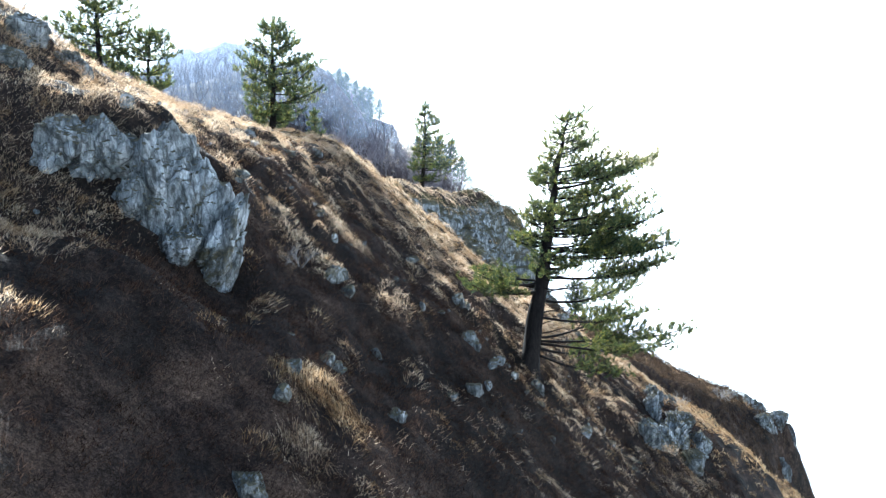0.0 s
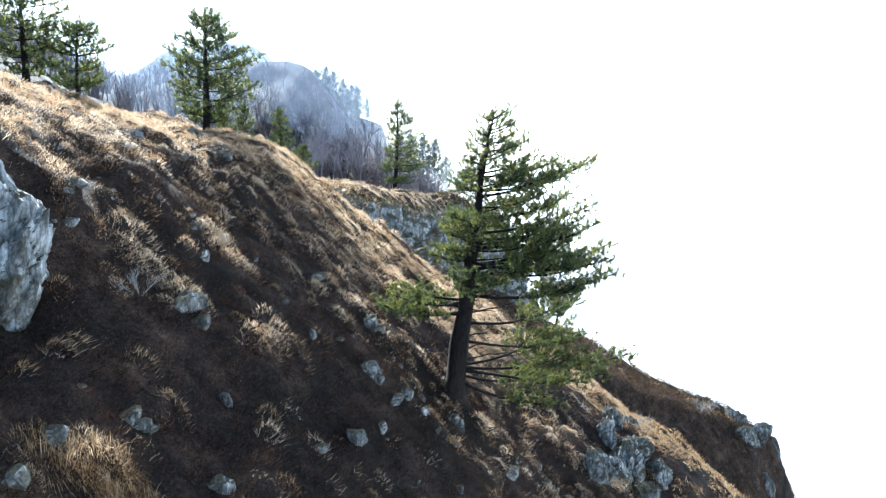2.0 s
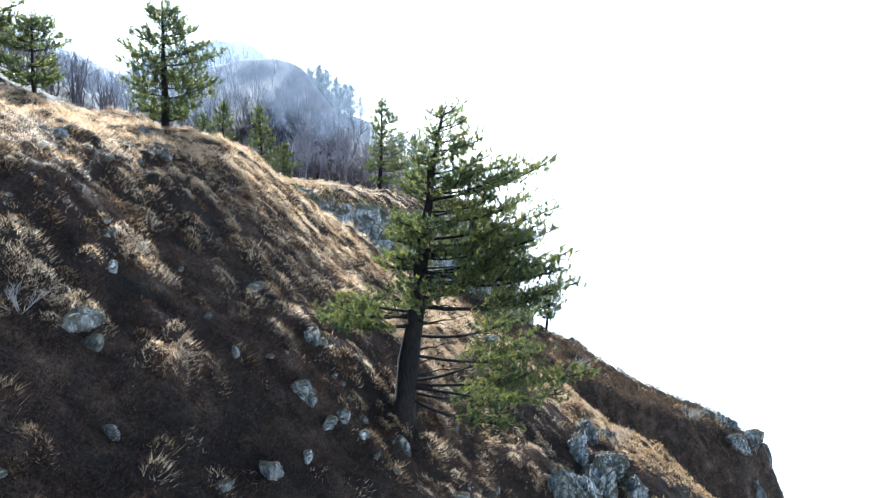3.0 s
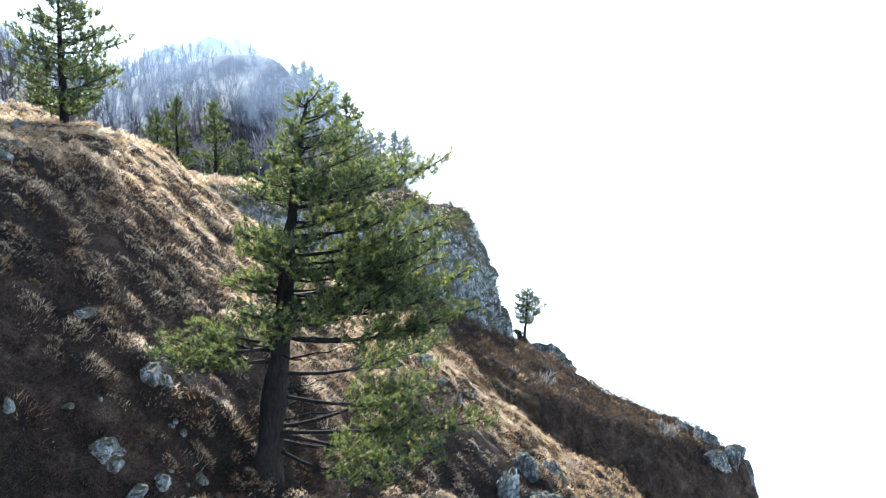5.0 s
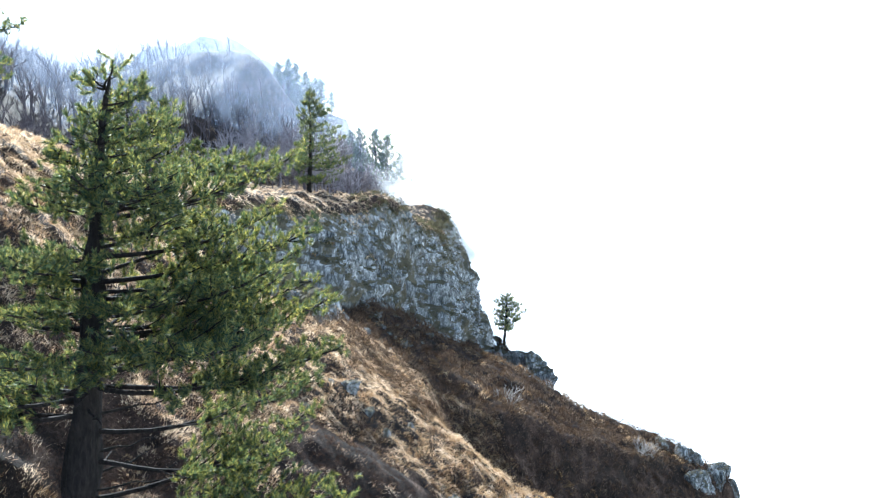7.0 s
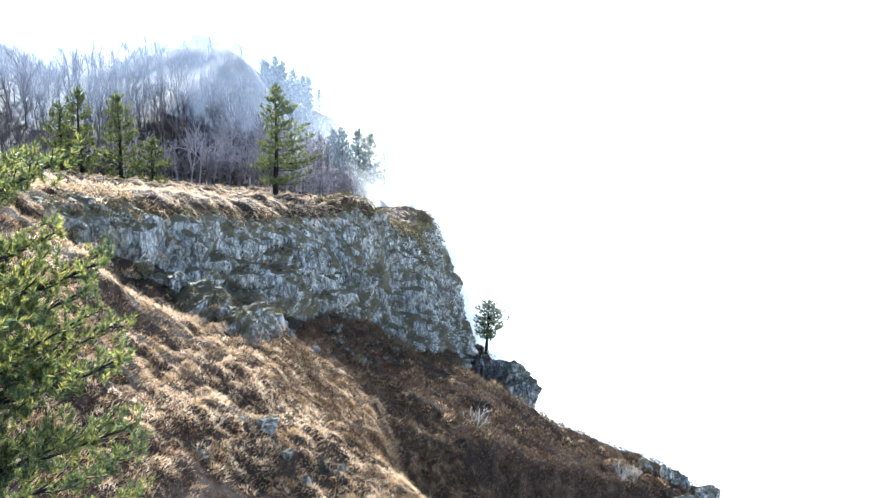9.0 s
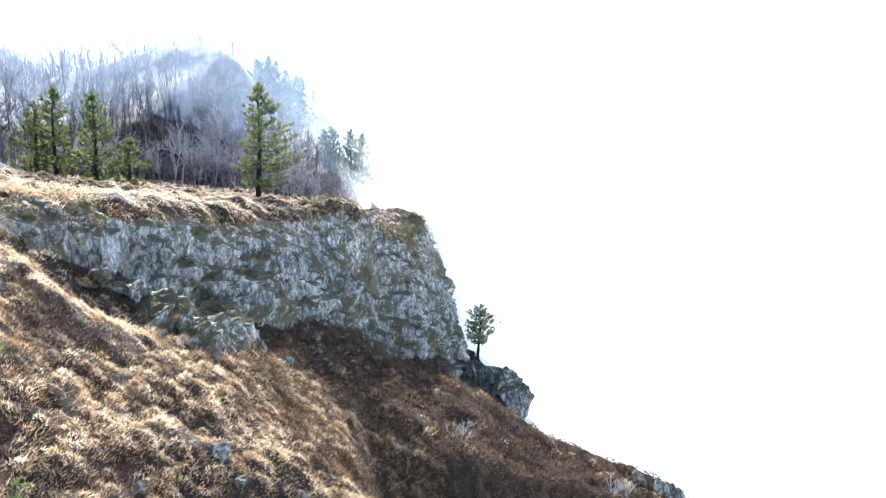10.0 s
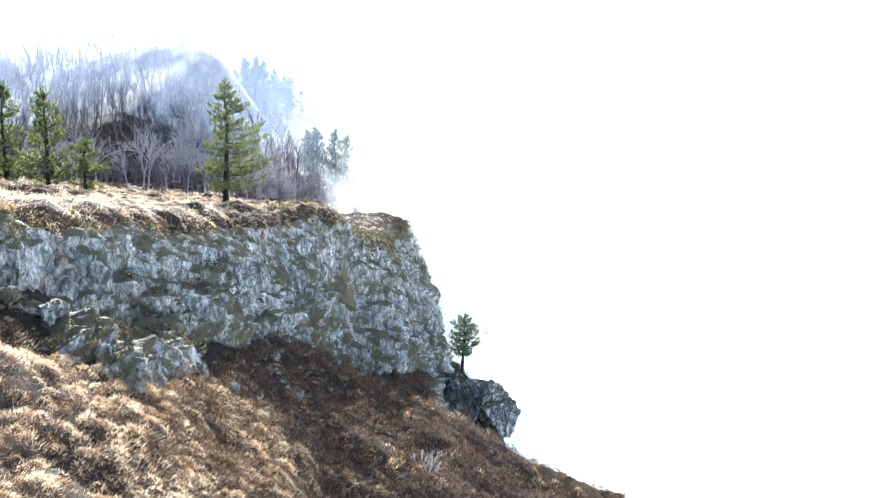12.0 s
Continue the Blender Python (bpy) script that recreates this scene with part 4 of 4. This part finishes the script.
def turf_mat(name, box, gap, blades, height, width, mat, seed, keep, label):
    """A felt of short blades, cushion by cushion."""
    rs = np.random.RandomState(seed)
    x, y = np.meshgrid(np.arange(box[0], box[1], gap), np.arange(box[2], box[3], gap))
    x = (x + rs.uniform(-0.5, 0.5, x.shape) * gap).ravel()
    y = (y + rs.uniform(-0.5, 0.5, y.shape) * gap).ravel()
    ok = keep(x, y, rs)
    x, y = x[ok], y[ok]
    tall = np.repeat(rs.uniform(0.5, 1.3, len(x)), blades)
    x, y = np.repeat(x, blades), np.repeat(y, blades)
    m = len(x)
    a, q = rs.uniform(0, 2 * np.pi, m), np.sqrt(rs.rand(m))
    x, y = x + np.cos(a) * q * gap * 0.75, y + np.sin(a) * q * gap * 0.75
    base = np.stack([x, y, ground_z(x, y) - 0.02 + 0.07 * tall * (1 - q * q)], -1)
    b = rs.uniform(0, 2 * np.pi, m)
    ln = height * tall * rs.uniform(0.5, 1.2, m)
    way = np.stack([np.cos(b) * 0.7 + 0.5, np.sin(b) * 0.7, rs.uniform(0.05, 0.9, m)], -1)
    tip = base + way * ln[:, None]
    side = np.stack([-np.sin(b), np.cos(b), np.zeros(m)], -1) * (width * 0.5)
    v = np.stack([base - side, base + side, tip], 1).reshape(-1, 3)
    return tagged(new(name, soup(v, np.arange(3 * m).reshape(-1, 3), mat, False, name)), label, "grass", "", "stuff")


def lit_straw_share(x, y):
    """Share of straw over heath: hump tops, lush ground, and high ground paled as sunlit."""
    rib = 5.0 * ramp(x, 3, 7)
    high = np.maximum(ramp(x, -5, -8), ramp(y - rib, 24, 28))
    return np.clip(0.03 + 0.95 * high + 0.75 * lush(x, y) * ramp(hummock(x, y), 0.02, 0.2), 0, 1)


def lush(x, y):
    return ramp(fbm(x * 0.22, y * 0.22, None, 2, 91), -0.5, 0.3)


def tufts(name, spots, radius, blades, width, mat, seed, label, lean=0.25, tall=1.0, level=False):
    """Rounded shaggy cushions of grass: fine upright blades, longest in the middle, splayed at the rim."""
    rs = np.random.RandomState(seed)
    n = len(spots)
    fall = np.zeros((n, 2)) if level else np.clip(np.stack(tilt_of(spots[:, 0], spots[:, 1]), -1), -1.6, 1.6)
    fall = np.repeat(fall, blades, 0)
    size = np.repeat(radius * rs.uniform(0.6, 1.35, n), blades)
    high = np.repeat(tall * rs.uniform(0.7, 1.3, n), blades)
    swing = np.repeat(rs.normal(size=(n, 2)) * 0.16, blades, 0)
    p = np.repeat(spots, blades, 0)
    m = len(p)
    a, q = rs.uniform(0, 2 * np.pi, m), np.sqrt(rs.rand(m))
    off = np.stack([np.cos(a) * q, np.sin(a) * q], -1) * (size * rs.uniform(0.75, 1.1, m))[:, None]
    dome = size * 0.85 * high * (1 - q * q)
    base = np.concatenate([p[:, :2] + off, (p[:, 2] + (fall * off).sum(1) + dome - 0.05)[:, None]], 1)
    turn = rs.uniform(0, 2 * np.pi, m)
    way = np.stack([np.cos(a) * 0.55 * q + 0.45 * np.cos(turn) + lean + swing[:, 0], np.sin(a) * 0.55 * q + 0.45 * np.sin(turn) + swing[:, 1], rs.uniform(0.25, 1.0, m)], -1)
    ln = size * rs.uniform(0.3, 0.6, m)
    tip = base + way * ln[:, None]
    side = unit(np.cross(way, rs.normal(size=(m, 3)))) * (width * 0.5)
    v = np.stack([base - side, base + side, tip], 1).reshape(-1, 3)
    return tagged(new(name, soup(v, np.arange(3 * m).reshape(-1, 3), mat, False, name)), label, "grass", "", "stuff")


def strewn(box, gap, seed, keep):
    """Places on the ground on a jittered lattice."""
    rs = np.random.RandomState(seed)
    x, y = np.meshgrid(np.arange(box[0], box[1], gap), np.arange(box[2], box[3], gap))
    x = (x + rs.uniform(-0.5, 0.5, x.shape) * gap).ravel()
    y = (y + rs.uniform(-0.5, 0.5, y.shape) * gap).ravel()
    ok = keep(x, y, rs)
    x, y = x[ok], y[ok]
    return np.stack([x, y, ground_z(x, y)], -1)


# near flank: heath darkened for shade, straw on humps; paler, denser towards the sunlit crest
turf_mat("dry_grass", (-14, 12, 5, 30), 0.27, 22, 0.11, 0.016, STRAW, 11, lambda x, y, rs: rs.rand(len(x)) < lit_straw_share(x, y), "matted straw-coloured mountain grass")
turf_mat("heather", (-12, 13, 5, 34), 0.27, 26, 0.11, 0.016, SHADED_HEATH, 13, lambda x, y, rs: rs.rand(len(x)) < 1 - 0.85 * lit_straw_share(x, y), "matted brown withered heath, darkened as if in shade")
turf_mat("dry_grass", (-15, 13, 27, 46), 0.27, 26, 0.13, 0.022, RUST, 2, lambda x, y, rs: rs.rand(len(x)) < 0.95 * ramp(y - 5 * ramp(x, 3, 7), 25, 28) - 0.85 * ledges(x, y), "matted tawny dry grass")
tufts("heather", strewn((-12, 13, 6, 34), 0.4, 21, lambda x, y, rs: rs.rand(len(x)) < 0.9 - 0.75 * lit_straw_share(x, y)), 0.24, 100, 0.009, SHADED_HEATH, 22, "cushions of brown withered heath, darkened as if in shade", 0.3)
tufts("rusty_grass", strewn((-12, 12, 8, 27), 0.6, 23, lambda x, y, rs: rs.rand(len(x)) < 0.08 + 0.35 * lush(x, y)), 0.24, 110, 0.0085, RUST, 24, "rust-brown tufts of grass among the heath", 0.35)
tufts("tussock_grass", strewn((-14, 12, 8, 27), 0.44, 25, lambda x, y, rs: rs.rand(len(x)) < 0.9 * lit_straw_share(x, y)), 0.24, 130, 0.0085, STRAW, 26, "shaggy tussocks of straw-coloured grass", 0.35)
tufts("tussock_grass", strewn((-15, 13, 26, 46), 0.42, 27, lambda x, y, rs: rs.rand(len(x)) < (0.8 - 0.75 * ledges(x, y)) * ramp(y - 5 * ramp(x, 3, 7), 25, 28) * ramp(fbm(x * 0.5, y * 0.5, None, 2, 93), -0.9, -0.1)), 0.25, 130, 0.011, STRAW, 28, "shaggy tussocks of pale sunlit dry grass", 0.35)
tufts("rusty_grass", strewn((-15, 13, 26, 46), 0.55, 29, lambda x, y, rs: rs.rand(len(x)) < 0.6 * ramp(y - 5 * ramp(x, 3, 7), 25, 28) * ramp(fbm(x * 0.45, y * 0.45, None, 2, 94), -0.4, 0.4)), 0.25, 120, 0.011, RUST, 30, "tawny brown tussocks among the pale grass", 0.35)
# the brown spur and the hollow in front of it
tufts("heather", strewn((4, 32, 38, 60), 0.48, 31, lambda x, y, rs: (x > brink(y) + 2.0) & ((np.hypot(*tilt_of(x, y)) < 1.5) | (x > brink(y) + 9)) & (rs.rand(len(x)) < 0.9)), 0.4, 64, 0.032, FOOT_HEATH, 32, "low dark brown shrubs and withered growth on the spur", 0.2)
tufts("tussock_grass", strewn((5, 31, 43, 58), 0.9, 33, lambda x, y, rs: (x > brink(y) + 5) & (rs.rand(len(x)) < 0.7 * ramp(vnoise(x * 0.35, y * 0.35, None, 17), -0.1, 0.5))), 0.34, 60, 0.035, RUST, 34, "patches of pale dry grass on the spur", 0.25)
tufts("tussock_grass", strewn((2, 22, 57, 84), 0.6, 35, lambda x, y, rs: (x > brink(y) + 1.0) & (np.hypot(*tilt_of(x, y)) < 1.3)), 0.36, 40, 0.05, FOOT_HEATH, 36, "brown withered growth below the cliff", 0.2)
tufts("tussock_grass", strewn((9, 25, 18, 45), 0.45, 37, lambda x, y, rs: rs.rand(len(x)) < 0.8 * ramp(x, 9, 12) * (0.25 + 0.75 * ramp(y, 30, 33))), 0.3, 60, 0.024, RUST, 38, "tussocks of tawny grass on the lower rib", 0.25)
# terrace and the shelves of the cliff
turf_mat("dry_grass", (-20, 11, 44, 84), 0.45, 36, 0.12, 0.028, STRAW, 5, lambda x, y, rs: x < brink(y) + 0.5, "pale dry grass on the terrace")
tufts("tussock_grass", strewn((-20, 12, 44, 108), 0.75, 39, lambda x, y, rs: (x < brink(y) + 0.8 - 2.2 * ramp(y, 66, 70)) & (rs.rand(len(x)) < 0.7)), 0.25, 44, 0.03, STRAW, 40, "low pale tussocks on the terrace", 0.2)
shelf_rs = np.random.RandomState(41)
tufts("tussock_grass", SHELVES[shelf_rs.rand(len(SHELVES)) < 0.06], 0.36, 36, 0.045, OLIVE, 42, "brown grass clinging to the shelves of the cliff", 0.15, 1.0, True)
tufts("tussock_grass", SHELVES[shelf_rs.rand(len(SHELVES)) < 0.008], 0.3, 34, 0.045, RUST, 43, "tawny grass clinging to the shelves of the cliff", 0.15, 1.0, True)
tufts("low_shrub", strewn((1, 14, 68, 110), 0.7, 45, lambda x, y, rs: (np.abs(past_brink(x, y) + 0.2) < 1.6) & (rs.rand(len(x)) < 0.75)), 0.5, 70, 0.05, OLIVE, 46, "dark scrub along the brow of the cliff", 0.15, 1.0, True)
# single clumps close by; the pale straw ones paint in sun on hump tops
tussocks("rusty_grass", (-3.8, -0.6, 10.0, 12.2), 0.2, 100, 0.22, 0.007, RUST, 16, lambda x, y, rs: np.hypot((x + 2.25) / 1.25, (y - 11.0 - 0.2 * (x + 2.25)) / 0.6) < 0.8 + 0.3 * vnoise(x * 1.7, y * 1.7, None, 8), "rust-coloured tall dry grass clump", 0.3)
tussocks("tussock_grass", (-2.7, -1.5, 9.0, 10.2), 0.2, 110, 0.17, 0.006, STRAW, 20, lambda x, y, rs: np.hypot((x + 2.1) / 0.45, (y - 9.6) / 0.45) < 1, "pale round tuft of dry grass", 0.2)
for cx, cy, rx, ry, sd in ((-3.25, 16.5, 0.9, 0.35, 51), (-1.35, 17.1, 0.3, 0.55, 52), (-2.9, 19.6, 0.8, 0.5, 53), (0.2, 9.6, 0.5, 0.3, 54)):
    tufts("tussock_grass", strewn((cx - rx, cx + rx, cy - ry, cy + ry), 0.24, sd, lambda x, y, rs: np.hypot((x - cx) / rx, (y - cy) / ry) < 1), 0.24, 140, 0.007, STRAW, sd, "pale tuft coloured as if sunlit, standing out of the dark heath", 0.3, 1.5)

# ---------------------------------------------------------------- far mountain, cloud sea, mist
def mountain(xs, ys, ridge_x, ridge_z, mid, lumps, seed):
    x, y = np.meshgrid(xs, ys, indexing="ij")
    z = np.interp(x, ridge_x, ridge_z) - 0.55 * np.abs(y - mid) + lumps * 4 * fbm(x * 0.055 / lumps, y * 0.055 / lumps, None, 5, seed)
    return soup(np.stack([x, y, np.maximum(z, -150)], -1).reshape(-1, 3), grid_faces(len(xs), len(ys)), WOODS, True, "mountain")


tagged(new("mountain", mountain(np.linspace(-520, 160, 170), np.linspace(330, 700, 70), [-520, -330, -230, -185, -140, -118, -96, -55, 20, 160], [70, 62, 64, 77, 83, 82, 68, 22, -50, -160], 470, 2.0, 83)),
       "pale hazy mountain in the distance", "mountain", "", "structure")
CLOUD = cloud_material()
cx = np.sign(np.linspace(-1, 1, 120)) * np.abs(np.linspace(-1, 1, 120)) ** 2 * 4200
x, y = np.meshgrid(cx + 60, cx + 60, indexing="ij")
z = -58 + 5 * fbm(x * 0.02, y * 0.02, None, 3, 87) * ramp(np.hypot(x, y), 1500, 300)
tagged(new("cloud_sea", soup(np.stack([x, y, z], -1).reshape(-1, 3), grid_faces(120, 120), CLOUD, True, "cloud_sea")), "white sea of cloud filling the valley", "cloud", "", "structure")


def mist(x, y, z, w, h, turn, density, scale, seed, label, tint=(0.74, 0.74, 0.74)):
    """A soft billowing veil of cloud."""
    u, v = np.meshgrid(np.linspace(-0.5, 0.5, 40), np.linspace(-0.5, 0.5, 24), indexing="ij")
    p = np.stack([u * w, 0.12 * w * (vnoise(u * 3 + seed, v * 3, None, seed)) + 0.1 * w * u ** 2, v * h], -1)
    me = soup(p.reshape(-1, 3), grid_faces(40, 24), mist_material("mist", density, scale, tint), True, "mist_bank")
    ob = thing("mist_bank", me, (x, y, z), label, "mist", "mist along the cliff", "stuff")
    ob.rotation_euler = (0, 0, turn)
    return ob


for x, y, z, w, h, turn, dens, sc in (
        (27, 90, -9, 42, 36, 0.0, 0.9, 0.10), (13, 97, 2, 40, 30, 0.1, 0.9, 0.10), (30, 72, -19, 28, 24, -0.2, 0.8, 0.12),
(12, 150, 12, 60, 44, 0.1, 0.6, 0.06), (22, 88, -8, 18, 24, 0.2, 0.6, 0.16), (-2, 118, 10, 40, 26, 0.15, 0.16, 0.09)):
    mist(x, y, z, w, h, turn, dens, sc, int(x * 7 + y), "thin white mist drifting past the mountainside")
# distance haze, imitated by see-through sheets with the blue in their colour
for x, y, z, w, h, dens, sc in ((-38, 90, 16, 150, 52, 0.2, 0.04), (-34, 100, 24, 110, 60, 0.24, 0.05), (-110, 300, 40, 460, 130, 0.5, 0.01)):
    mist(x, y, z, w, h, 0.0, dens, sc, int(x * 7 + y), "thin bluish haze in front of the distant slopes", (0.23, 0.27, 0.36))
